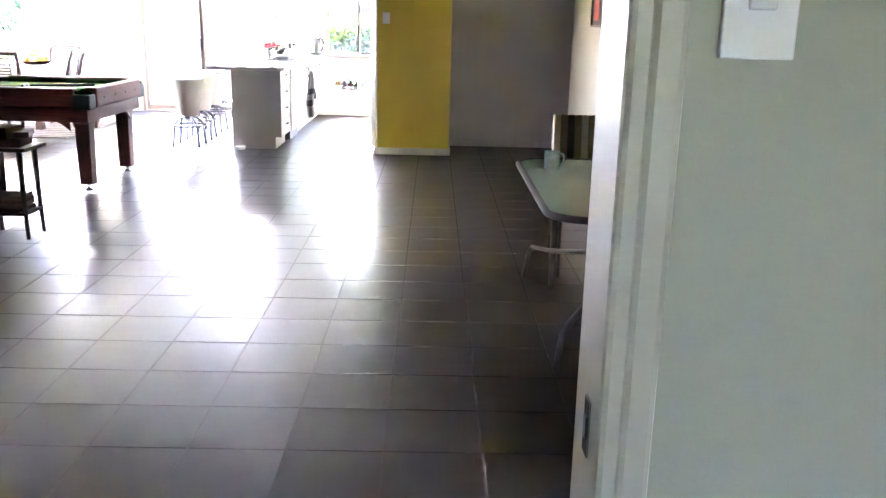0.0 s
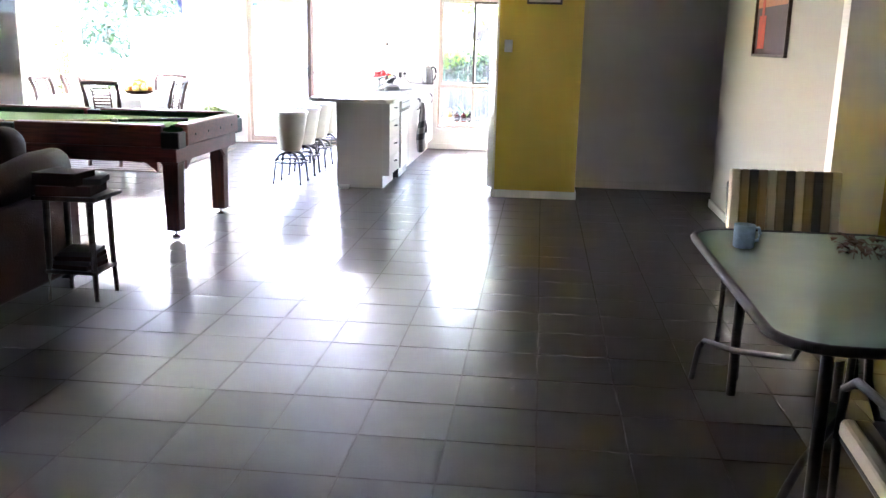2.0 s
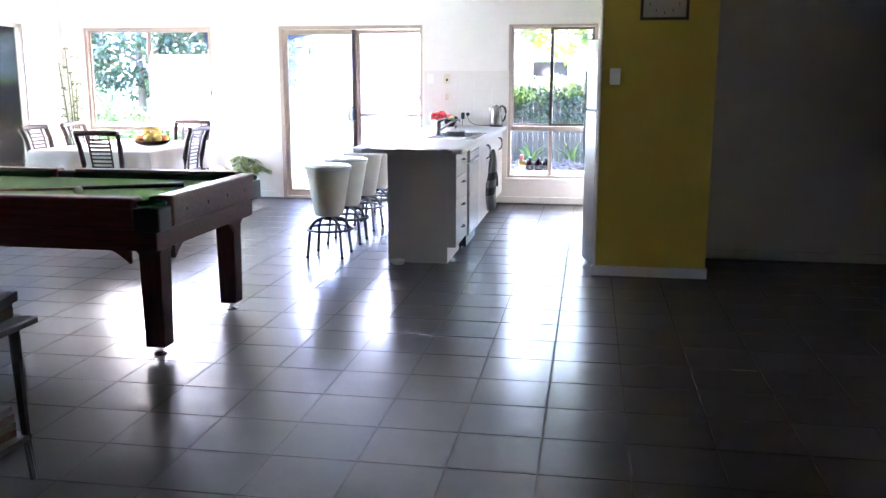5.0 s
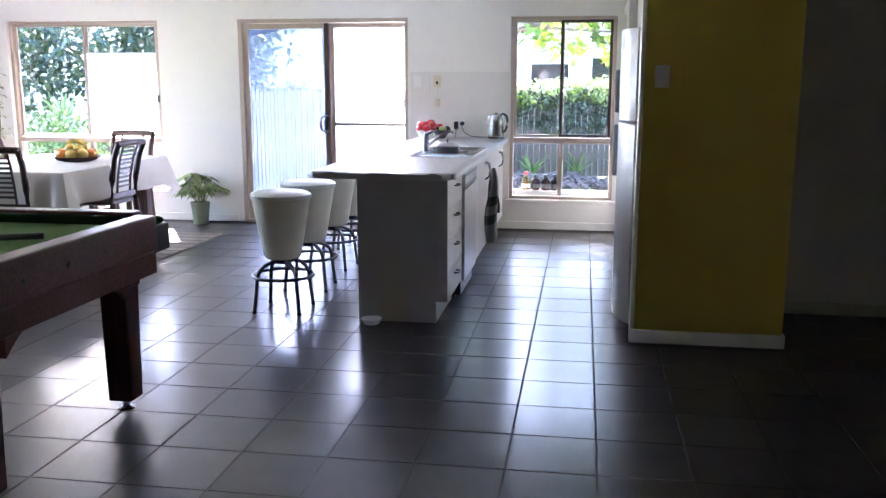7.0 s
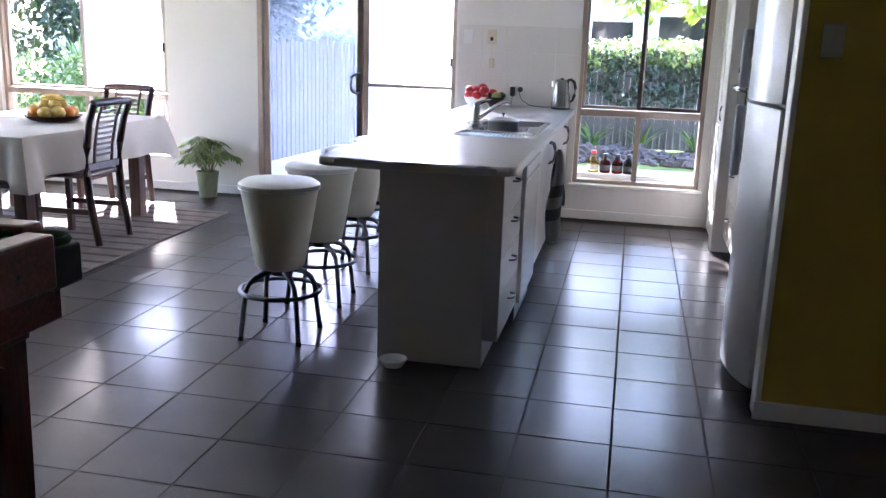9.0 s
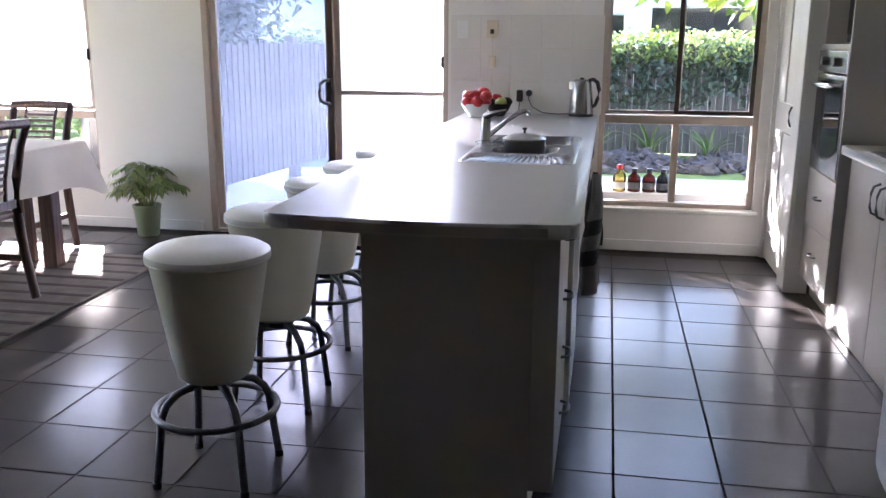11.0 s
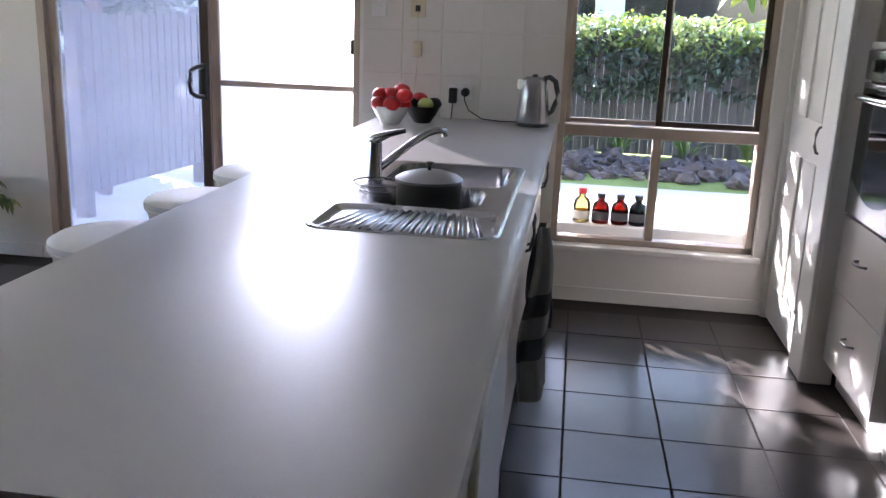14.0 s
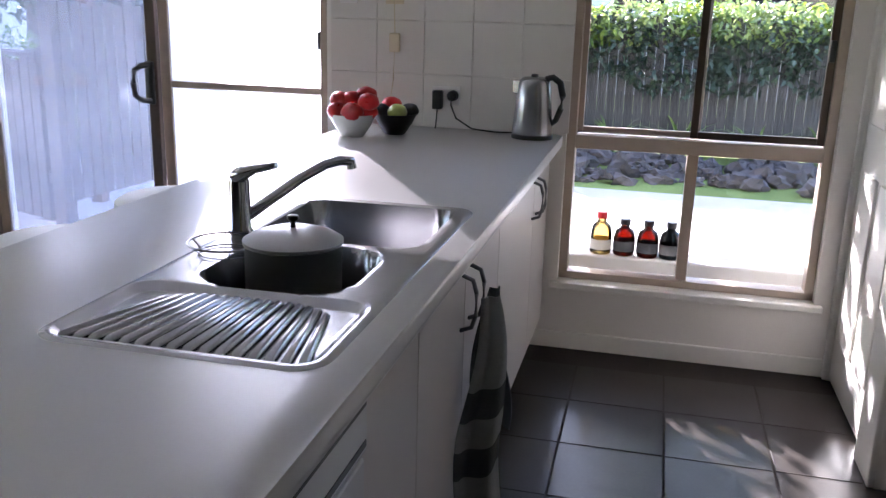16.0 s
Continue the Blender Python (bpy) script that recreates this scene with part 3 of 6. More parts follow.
bk = thing("island_back_panel", "cream laminate back of the kitchen island beside the stools", "cabinet panel", (-1.885, 8.718, 0))
part("panel", box(bm_new(), 0, 0.016, 0, 3.6, 0, 0.86, 0.0015), WHITE_LAM, bk)
kb = thing("kickboard", "white recessed kickboard under the island", "kickboard", (XB, 8.72, 0))
part("board", box(bm_new(), -0.085, -0.069, 0, 0.61, 0, 0.13), WHITE_LAM, kb)
part("board", box(bm_new(), -0.085, -0.069, 1.25, 3.6, 0, 0.13), WHITE_LAM, kb)


def cupboard(name, label, y0, y1, fronts, category="cabinet", group="island cupboards", x=XB, side=1, z0=0.13, z1=0.86, depth=0.5, body_top=None):
    """A base unit that faces +x (side 1) or -x (side -1). fronts: (ya, yb, za, zb, handle) within it."""
    e = thing(name, label, category, (x, y0, 0), 0, group)
    b = bm_new()
    w = y1 - y0
    box(b, *sorted((-0.02 * side, -depth * side)), 0.001, w - 0.001, z0, body_top or z1)
    part("body", b, WHITE_LAM, e)
    for ya, yb, za, zb, hd in fronts:
        f = part("drawer_front" if hd == "h" else "cabinet_door", box(bm_new(), *sorted((0, -0.018 * side)), ya + 0.0015, yb - 0.0015, za + 0.0015, zb - 0.0015, 0.0025), WHITE_LAM, e)
        hb = bm_new()
        if hd == "h":
            m = (ya + yb) / 2
            handle_bar(hb, (0, m - 0.048, zb - 0.06), (0, m + 0.048, zb - 0.06), (0.028 * side, 0, 0))
        elif hd in "lr":
            yy = ya + 0.045 if hd == "l" else yb - 0.045
            handle_bar(hb, (0, yy, zb - 0.2), (0, yy, zb - 0.065), (0.036 * side, 0, 0), 0.0055)
        if hd:
            part("handle", hb, GUNMETAL, f, "dark bowed metal handle", True)
        else:
            hb.free()
    return e


cupboard("drawer_unit", "white island drawer unit with four bowed metal handles", 8.72, 9.33, [(0, 0.61, 0.13 + i * 0.1825, 0.13 + (i + 1) * 0.1825, "h") for i in range(4)])
for i, (a, b, hd) in enumerate(((9.97, 10.32, ""), (10.32, 10.735, "r"), (10.735, 11.185, "l"), (11.185, 11.9, "r"), (11.9, 12.32, "l"))):
    cupboard("base_cabinet", "white island cupboard with a bowed metal handle", a, b, [(0, b - a, 0.13, 0.86, hd)], body_top=0.72 if a < 11.1 else None)

dw = thing("dishwasher", "white dishwasher with a dark control strip, closed", "dishwasher", (XB, 9.33, 0))
part("body", box(bm_new(), -0.5, -0.01, 0.02, 0.62, 0.02, 0.85), BLACK, dw)
part("door", box(bm_new(), -0.01, 0.018, 0.02, 0.62, 0.12, 0.73, 0.006), APPL, dw)
part("control_panel", box(bm_new(), -0.01, 0.022, 0.02, 0.62, 0.74, 0.845, 0.006), APPL, dw)
for z in (0.752, 0.818):
    part("groove", box(bm_new(), 0.0215, 0.0235, 0.03, 0.61, z, z + 0.012, 0.001), BLACK, dw, "dark moulded groove")
part("kick_plate", box(bm_new(), -0.06, -0.05, 0.02, 0.62, 0.0, 0.12), BLACK, dw)

# sink: rim, bowls and ribbed drainer, let into the bench
sk = thing("sink", "stainless steel double bowl sink with a ribbed drainer", "sink", (-1.583, 10.365, 0.902))
sk.scale = (0.965, 0.955, 1.0)


def sheet_with_bowls(bm):
    nx, ny = 46, 110
    wx, wy = 0.24, 0.55
    grid = []
    for j in range(ny + 1):
        row = []
        for i in range(nx + 1):
            x, y = -wx + 2 * wx * i / nx, -wy + 2 * wy * j / ny
            cx, cy = max(abs(x) - (wx - 0.06), 0), max(abs(y) - (wy - 0.06), 0)
            d = math.hypot(cx, cy)
            if cx and cy and d > 0.06:
                k = 0.06 / d
                x, y = math.copysign(wx - 0.06 + cx * k, x), math.copysign(wy - 0.06 + cy * k, y)
                d = 0.06
            edge = max(0.0, min(1.0, (0.06 - d) / 0.012))
            z = 0.004 * min(1, edge * 3)

            def well(x0, x1, y0, y1, r, depth, soft):
                qx, qy = max(x0 + r - x, x - x1 + r, 0), max(y0 + r - y, y - y1 + r, 0)
                s = r - math.hypot(qx, qy) if (qx or qy) else min(r + 1, min(x - x0, x1 - x, y - y0, y1 - y))
                s = min(s, min(x - x0, x1 - x, y - y0, y1 - y)) if not (qx and qy) else s
                u = max(0.0, min(1.0, s / soft))
                return -depth * u * u * (3 - 2 * u)
            z += well(-0.19, 0.2, 0.115, 0.51, 0.06, 0.16, 0.025)
            z += well(-0.145, 0.15, -0.235, 0.085, 0.09, 0.15, 0.025)
            dr = well(-0.225, 0.222, -0.535, -0.245, 0.05, 0.011, 0.014)
            z += dr
            row.append(bm.verts.new((x, y, z)))
        grid.append(row)
    for j in range(ny):
        for i in range(nx):
            bm.faces.new((grid[j][i], grid[j][i + 1], grid[j + 1][i + 1], grid[j + 1][i]))
    return bm


part("basin", sheet_with_bowls(bm_new()), STEEL, sk, "", True)


def drainer_rib(near, far, w0, w1, h):
    """A flat-topped pressed rib that narrows from near to far."""
    bm = bm_new()
    a, b = Vector((*near, -0.0052)), Vector((*far, -0.0052))
    d = (b - a).normalized()
    n = Vector((-d.y, d.x, 0))
    up = Vector((0, 0, h))
    rows = []
    for p, w, k in ((a, w0, 0.0), (a + d * 0.012, w0, 1.0), (b - d * 0.012, w1, 1.0), (b, w1, 0.0)):
        rows.append([bm.verts.new(p + n * w * f + up * k * g) for f, g in ((-0.5, 0), (-0.36, 0.75), (-0.2, 1), (0.2, 1), (0.36, 0.75), (0.5, 0))])
    for r0, r1 in zip(rows, rows[1:]):
        for q in range(5):
            bm.faces.new((r0[q], r0[q + 1], r1[q + 1], r1[q]))
    return bm


for k in range(16):
    u = k / 15
    xn, xf = -0.2 + 0.4 * u, -0.135 + 0.29 * u
    yf = -0.262 - 0.035 * (2 * u - 1) ** 4
    part("drainer_rib", drainer_rib((xn, -0.517), (xf, yf), 0.0175, 0.012, 0.0075), STEEL, sk, "", True)
part("drain", lathe(bm_new(), [(0.035, -0.157), (0.035, -0.152), (0.02, -0.151)], 20, (0.005, 0.3, 0)), CHROME, sk, "chrome drain", True)

tp = thing("kitchen_tap", "chrome single lever kitchen mixer tap", "tap", (-1.785, 10.49, 0.905))
tp.scale = (0.95, 1.1, 0.88)
part("body", lathe(bm_new(), [(0.027, 0), (0.027, 0.006), (0.023, 0.012), (0.022, 0.125), (0.019, 0.135), (0.0, 0.137)], 24, cap=False), CHROME, tp, "", True)
part("lever", tube(bm_new(), [(0.0, 0.0, 0.137), (0.012, -0.012, 0.147), (0.05, -0.02, 0.163), (0.1, -0.02, 0.176)], [0.021, 0.018, 0.011, 0.008], 12), CHROME, tp, "flat chrome lever", True)
part("spout", tube(bm_new(), [(0.012, 0.012, 0.04), (0.05, 0.05, 0.075), (0.1, 0.1, 0.12), (0.14, 0.14, 0.148), (0.165, 0.165, 0.155), (0.185, 0.185, 0.15), (0.187, 0.187, 0.132)], [0.014, 0.0135, 0.013, 0.013, 0.013, 0.013, 0.012], 14), CHROME, tp, "long chrome swivel spout", True)

pn = thing("saucepan", "lidded stainless steel saucepan standing in the sink bowl", "saucepan", (-1.59, 10.315, 0.756))
pn.scale = (0.93, 0.93, 0.9)
part("pan_body", lathe(bm_new(), [(0.09, 0), (0.098, 0.01), (0.098, 0.205), (0.102, 0.21), (0.096, 0.212)], 40), PAN, pn, "", True)
lid = part("lid", lathe(bm_new(), [(0.101, 0.211), (0.102, 0.217), (0.085, 0.228), (0.05, 0.239), (0.0, 0.243)], 40, cap=False), PAN, pn, "domed steel lid", True)
part("knob", lathe(bm_new(), [(0.006, 0.242), (0.005, 0.254), (0.012, 0.26), (0.011, 0.268), (0.0, 0.27)], 16, cap=False), BLACK, lid, "black knob", True)
for k in range(4):
    part("steam_hole", lathe(bm_new(), [(0.004, 0.2305), (0.0, 0.2345)], 8, (0.06 * math.cos(k * 0.5 + 3.6), 0.06 * math.sin(k * 0.5 + 3.6), 0), cap=False), BLACK, lid)
wr = thing("wire_rack", "thin round chrome wire strainer beside the tap", "strainer", (-1.735, 10.33, 0.907))
rb = ring(bm_new(), (0, 0, 0.022), 0.075, 0.0022)
ring(rb, (0, 0, 0.002), 0.055, 0.0018)
for k in range(6):
    a = k * math.pi / 3
    tube(rb, [(0.075 * math.cos(a), 0.075 * math.sin(a), 0.022), (0.055 * math.cos(a), 0.055 * math.sin(a), 0.002)], 0.0015, 6)
part("wire", rb, CHROME, wr, "", True)

# kettle
kt = thing("kettle", "brushed steel electric kettle with a black handle", "kettle", (-1.402, 12.19, 0.902), 0)
kt.scale = (0.93, 0.93, 0.97)
part("power_base", lathe(bm_new(), [(0.085, 0.0), (0.086, 0.012), (0.08, 0.018)], 32), BLACK, kt, "black power base", True)
part("jug", lathe(bm_new(), [(0.083, 0.018), (0.084, 0.03), (0.074, 0.14), (0.066, 0.215), (0.06, 0.228), (0.045, 0.238), (0.0, 0.241)], 40, cap=False), STEEL, kt, "", True)
part("spout", prism(bm_new(), [(-0.055, -0.022), (-0.088, -0.004), (-0.088, 0.004), (-0.055, 0.022)], 0.175, 0.224, 0.002), STEEL, kt, "short pouring lip")
part("handle", tube(bm_new(), [(0.045, 0, 0.232), (0.075, 0, 0.24), (0.105, 0, 0.22), (0.118, 0, 0.17), (0.112, 0, 0.12), (0.095, 0, 0.075), (0.078, 0, 0.06)], [0.012, 0.013, 0.014, 0.014, 0.013, 0.012, 0.01], 12), BLACK, kt, "black curved handle", True)
part("lid_knob", lathe(bm_new(), [(0.016, 0.239), (0.014, 0.25), (0, 0.252)], 16, cap=False), BLACK, kt, "", True)
part("cord", tube(bm_new(), [(-0.06, 0.04, 0.012), (-0.16, 0.06, 0.006), (-0.27, 0.075, 0.012), (-0.345, 0.09, 0.05), (-0.372, 0.105, 0.1), (-0.372, 0.11, 0.137)], 0.0035, 8), BLACK, kt, "black power cord", True)


def wall_plate(name, label, x, z, w, h, material=WPLAST, yy=None, sockets=0):
    e = thing(name, label, "wall plate", (x, (Y_FAR - 0.008) if yy is None else yy, z))
    part("plate", box(bm_new(), -w / 2, w / 2, -0.008, 0, -h / 2, h / 2, 0.002), material, e)
    return e


ws = wall_plate("power_outlet", "white double power outlet with two black plugs", -1.778, 1.035, 0.118, 0.075)
for dx, r in ((-0.03, 0.019), (0.03, 0.022)):
    b = bm_new()
    if dx < 0:
        box(b, dx - 0.02, dx + 0.02, -0.045, -0.008, -0.055, 0.02, 0.006)
    else:
        lathe(b, [(r, 0), (r * 0.9, 0.03), (0.006, 0.034)], 18)
        b.transform(pose(dx, -0.008, 0.0, 90, 0, 0))
    part("plug", b, BLACK, ws, "black plug", True)
part("cord", tube(bm_new(), [(-0.03, -0.03, -0.055), (-0.035, -0.03, -0.13), (-0.09, -0.04, -0.185), (-0.2, -0.05, -0.197), (-0.3, -0.06, -0.198)], 0.003, 8), BLACK, ws, "thin dark cord", True)
lp = wall_plate("phone_outlet", "ivory phone outlet with a plug and hanging cable", -2.0, 1.443, 0.075, 0.115, IVORY)
part("jack", box(bm_new(), -0.012, 0.012, -0.014, -0.008, -0.03, 0.0, 0.002), BLACK, lp)
part("cable", tube(bm_new(), [(0, -0.014, -0.025), (0.004, -0.02, -0.1), (0.006, -0.015, -0.2), (0.0, -0.015, -0.36), (-0.02, -0.02, -0.5), (-0.03, -0.04, -0.565)], 0.002, 6), IVORY, lp, "thin pale cable", True)
part("filter_box", box(bm_new(), -0.016, 0.028, -0.03, -0.008, -0.245, -0.17, 0.006), IVORY, lp, "small ivory in-line box", True)
lw = wall_plate("light_switch", "white rocker light switch plate", -2.195, 1.443, 0.075, 0.115)
part("rocker", box(bm_new(), -0.009, 0.009, -0.012, -0.008, -0.012, 0.012, 0.001), WPLAST, lw)
lw = wall_plate("light_switch", "white light switch plate on the yellow wall", -0.17, 1.45, 0.075, 0.115, yy=8.487)
part("rocker", box(bm_new(), -0.009, 0.009, -0.012, -0.008, -0.012, 0.012, 0.001), WPLAST, lw)
lw = wall_plate("light_switch", "white light switch plate beside the doorway", 0.66, 1.48, 0.075, 0.115, yy=-0.25)
part("rocker", box(bm_new(), -0.014, 0.014, -0.013, -0.008, -0.01, 0.025, 0.002), WPLAST, lw)
lw = wall_plate("power_outlet", "white wall outlet low on the white wall", 0, 0, 0.118, 0.075)
lw.location, lw.rotation_euler = (1.8, 7.0, 0.32), (0, 0, radians(-90))


def fruit_bowl(name, label, loc, rad, h, bowl_mat, fruits):
    e = thing(name, label, "fruit bowl", loc)
    e.scale = (1.0, 1.0, 0.88)
    part("bowl", lathe(bm_new(), [(rad * 0.45, 0), (rad * 0.5, 0.006), (rad * 0.8, h * 0.55), (rad, h), (rad * 0.97, h), (rad * 0.75, h * 0.55), (rad * 0.4, 0.015), (0, 0.014)], 36, cap=False), bowl_mat, e, "", True)
    for n, m, x, y, z, r in fruits:
        part(n, ball(bm_new(), (x, y, z), r, 3, 0.92, 0.08), m, e, "", True)
    return e


rnd = random.Random(5)
apples = [("apple", RED, 0.055 * math.cos(k * 1.26), 0.055 * math.sin(k * 1.26), 0.108, 0.043) for k in range(5)] + [("apple", RED, 0.0, 0.0, 0.15, 0.043), ("apple", RED, 0.045, 0.03, 0.17, 0.042), ("apple", RED, -0.045, -0.01, 0.15, 0.04), ("apple", RED, 0.07, -0.02, 0.15, 0.04)]
fruit_bowl("fruit_bowl", "white ceramic bowl heaped with red apples", (-2.05, 11.96, 0.902), 0.09, 0.095, CERAMIC, apples)
fruit_bowl("fruit_bowl", "dark bowl with green apples and a tomato", (-1.92, 12.08, 0.902), 0.085, 0.09, BLACK, [("apple", GFRUIT, 0.02, -0.035, 0.1, 0.038), ("avocado", BLACK, 0.05, 0.03, 0.1, 0.036), ("apple", RED, -0.02, 0.02, 0.12, 0.042), ("avocado", BLACK, -0.045, -0.02, 0.1, 0.034)])

# tea towel over the cupboard handle
tw = thing("tea_towel", "grey and charcoal tea towel hanging from a cupboard handle", "tea towel", (-1.285, 10.7, 0.745))


def drape(bm, w, l, z_from, z_to, y0, amp, ph):
    nx, nz = 16, 24
    rows = []
    for j in range(nz + 1):
        t = j / nz
        z = -t * l
        sp = (0.35 + 0.65 * min(1, t * 1.8))
        rows.append([bm.verts.new((amp * math.sin(i / nx * 9 + ph + t * 1.5) * (0.4 + t) + 0.012 * math.sin(t * 3), y0 + (i / nx - 0.5) * w * sp + 0.015 * math.sin(t * 6 + ph), z - 0.04 * math.sin(i / nx * 3 + ph) * t)) for i in range(nx + 1)])
    lo, hi = int(z_from * nz), int(z_to * nz)
    for j in range(lo, hi):
        for i in range(nx):
            bm.faces.new((rows[j][i], rows[j][i + 1], rows[j + 1][i + 1], rows[j + 1][i]))
    bmesh.ops.delete(bm, geom=[v for v in bm.verts if not v.link_faces], context="VERTS")
    bmesh.ops.solidify(bm, geom=bm.faces[:], thickness=0.004)
    return bm


for a, b, m, n in ((0, 0.375, TOWEL, "cloth"), (0.375, 0.5, TOWEL_D, "band"), (0.5, 0.625, TOWEL, "cloth"), (0.625, 0.75, TOWEL_D, "band"), (0.75, 1.0, TOWEL, "cloth")):
    part(n, drape(bm_new(), 0.125, 0.57, a, b, 0.0, 0.016, 0.6), m, tw, "", True).rotation_euler = (0, 0, radians(-58))
bf_ = part("back_fold", drape(bm_new(), 0.1, 0.4, 0, 1, 0.0, 0.016, 2.6), TOWEL_D, tw, "", True)
bf_.location, bf_.rotation_euler = (0.0, 0.07, 0.0), (0, 0, radians(-50))

# small white dish on the floor
ds = thing("pet_dish", "small white ceramic dish on the floor by the island", "dish", (-1.79, 8.63, 0.0))
part("dish", lathe(bm_new(), [(0.045, 0), (0.058, 0.02), (0.062, 0.033), (0.058, 0.033), (0.045, 0.012), (0, 0.01)], 32, cap=False), CERAMIC, ds, "", True)

# ---- bar stools ----
stl = thing("bar_stool", "cream vinyl bucket bar stool with a dark metal ring base", "stool", (-2.42, 8.88, 0), 0, "stools along the island")
part("upholstered_drum", lathe(bm_new(), [(0.0, 0.335), (0.1, 0.335), (0.115, 0.35), (0.13, 0.42), (0.178, 0.7), (0.182, 0.715)], 40, cap=False), VINYL, stl, "tapered cream vinyl drum", True)
part("seat", lathe(bm_new(), [(0.184, 0.713), (0.19, 0.722), (0.188, 0.738), (0.165, 0.752), (0.08, 0.757), (0, 0.757)], 40, cap=False), VINYL_TOP, stl, "padded white vinyl seat", True)
part("piping", ring(bm_new(), (0, 0, 0.715), 0.186, 0.004, 40), VINYL, stl, "", True)
part("swivel_plate", lathe(bm_new(), [(0.05, 0.3), (0.05, 0.325), (0.09, 0.336)], 20), BLACK, stl, "dark swivel plate", True)
part("foot_ring", ring(bm_new(), (0, 0, 0.225), 0.19, 0.011, 40), GUNMETAL, stl, "round metal foot ring", True)
for k in range(4):
    a = radians(45 + 90 * k)
    ca, sa = math.cos(a), math.sin(a)
    lg = part("leg", tube(bm_new(), [(r * ca, r * sa, z) for r, z in ((0.03, 0.315), (0.075, 0.312), (0.125, 0.295), (0.16, 0.265), (0.177, 0.225), (0.19, 0.12), (0.205, 0.006))], 0.0125, 10), GUNMETAL, stl, "", True)
    part("foot_cap", lathe(bm_new(), [(0.015, 0), (0.014, 0.02)], 12, (0.205 * ca, 0.205 * sa, 0)), BLACK, lg)
for x, yy, rz in ((-2.44, 9.5, 3), (-2.475, 10.22, -4), (-2.48, 10.8, 6), (-2.48, 11.4, 0)):
    copy_thing(stl, pose(x, yy, 0, 0, 0, rz))

# ---- kitchen east side ----
fr = thing("refrigerator", "silver grey two-door refrigerator with bowed doors, closed", "refrigerator", (-0.262, 8.64, 0))
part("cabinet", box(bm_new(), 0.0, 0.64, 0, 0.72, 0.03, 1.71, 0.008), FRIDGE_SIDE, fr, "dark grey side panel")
part("plinth", box(bm_new(), 0.01, 0.6, 0.02, 0.7, 0.0, 0.05), BLACK, fr, "black plinth")


def bowed(z0, z1):
    pts = [(-0.01, 0.005)] + [(-0.03 - 0.075 * math.sin(math.pi * i / 12) ** 0.7, 0.005 + 0.71 * i / 12) for i in range(13)] + [(-0.01, 0.715)]
    return prism(bm_new(), pts, z0, z1, 0.006)


dl = part("lower_door", bowed(0.06, 1.195), FRIDGE, fr, "", True)
du = part("upper_door", bowed(1.21, 1.715), FRIDGE, fr, "", True)
part("handle", box(bm_new(), -0.125, -0.085, 0.6, 0.66, 0.85, 1.17, 0.012), FRIDGE_SIDE, dl, "grey vertical grip")
part("handle", box(bm_new(), -0.125, -0.085, 0.6, 0.66, 1.24, 1.5, 0.012), FRIDGE_SIDE, du, "grey vertical grip")

XE = -0.1  # front of the east cupboards
e1 = cupboard("base_cabinet", "white cupboard with two doors and paired bowed handles", 9.76, 10.82, [(0, 0.53, 0.003, 0.86, "r"), (0.53, 1.06, 0.003, 0.86, "l")], "cabinet", "east cupboards", XE, -1, 0.0, 0.86, 0.52)
ct = bm_new()
prism(ct, rounded(-0.15, 0.428, 9.5, 10.835, 0.02), 0.862, 0.902, 0.012)
bts = thing("benchtop", "short pale laminate benchtop with a cooktop", "benchtop")
part("slab", ct, BENCH, bts, "", True)
part("wall_strip", box(bm_new(), 0.41, 0.429, 9.52, 10.83, 0.902, 0.93, 0.003), BENCH, bts)
fl = thing("filler_panel", "white laminate filler panel beside the refrigerator", "cabinet panel", (-0.1, 9.5, 0))
part("panel", box(bm_new(), 0, 0.52, 0, 0.255, 0, 0.86, 0.002), WHITE_LAM, fl)
ck = thing("cooktop", "black glass cooktop set in the benchtop", "cooktop", (0.15, 10.25, 0.902))
part("glass_plate", box(bm_new(), -0.25, 0.25, -0.29, 0.29, 0.0, 0.006, 0.002), DARK_GLASS, ck)
for dx, dy, r in ((-0.12, -0.14, 0.09), (-0.12, 0.14, 0.075), (0.11, -0.14, 0.075), (0.11, 0.14, 0.09)):
    part("hotplate", lathe(bm_new(), [(r, 0.006), (r, 0.014), (r * 0.9, 0.016), (r * 0.3, 0.015), (0, 0.015)], 28, (dx, dy, 0), cap=False), BLACK_METAL, ck, "", True)
bs = thing("fruit_basket", "cream slatted plastic basket full of oranges", "basket", (0.2, 10.66, 0.902))
bs.scale = (1.04, 1.04, 1.03)
bb = bm_new()
for z in (0.008, 0.05, 0.09, 0.125):
    k = 0.1 + z * 0.25
    tube(bb, [(-k, -k * 0.8, z), (k, -k * 0.8, z), (k, k * 0.8, z), (-k, k * 0.8, z)], 0.007, 6, True)
for i in range(8):
    for s in (-1, 1):
        u = -0.09 + 0.18 * i / 7
        box(bb, u - 0.005, u + 0.005, s * 0.095 - 0.004, s * 0.095 + 0.004, 0.005, 0.125)
        box(bb, s * 0.118 - 0.004, s * 0.118 + 0.004, u * 0.9 - 0.005, u * 0.9 + 0.005, 0.005, 0.125)
box(bb, -0.1, 0.1, -0.08, 0.08, 0.0, 0.01)
part("basket_body", bb, IVORY, bs)
for i in range(9):
    part("orange", ball(bm_new(), (-0.07 + 0.07 * (i % 3), -0.05 + 0.05 * (i // 3), 0.1 + 0.02 * ((i * 7) % 3)), 0.037, 3, 0.95, 0.03), ORANGE, bs, "", True)

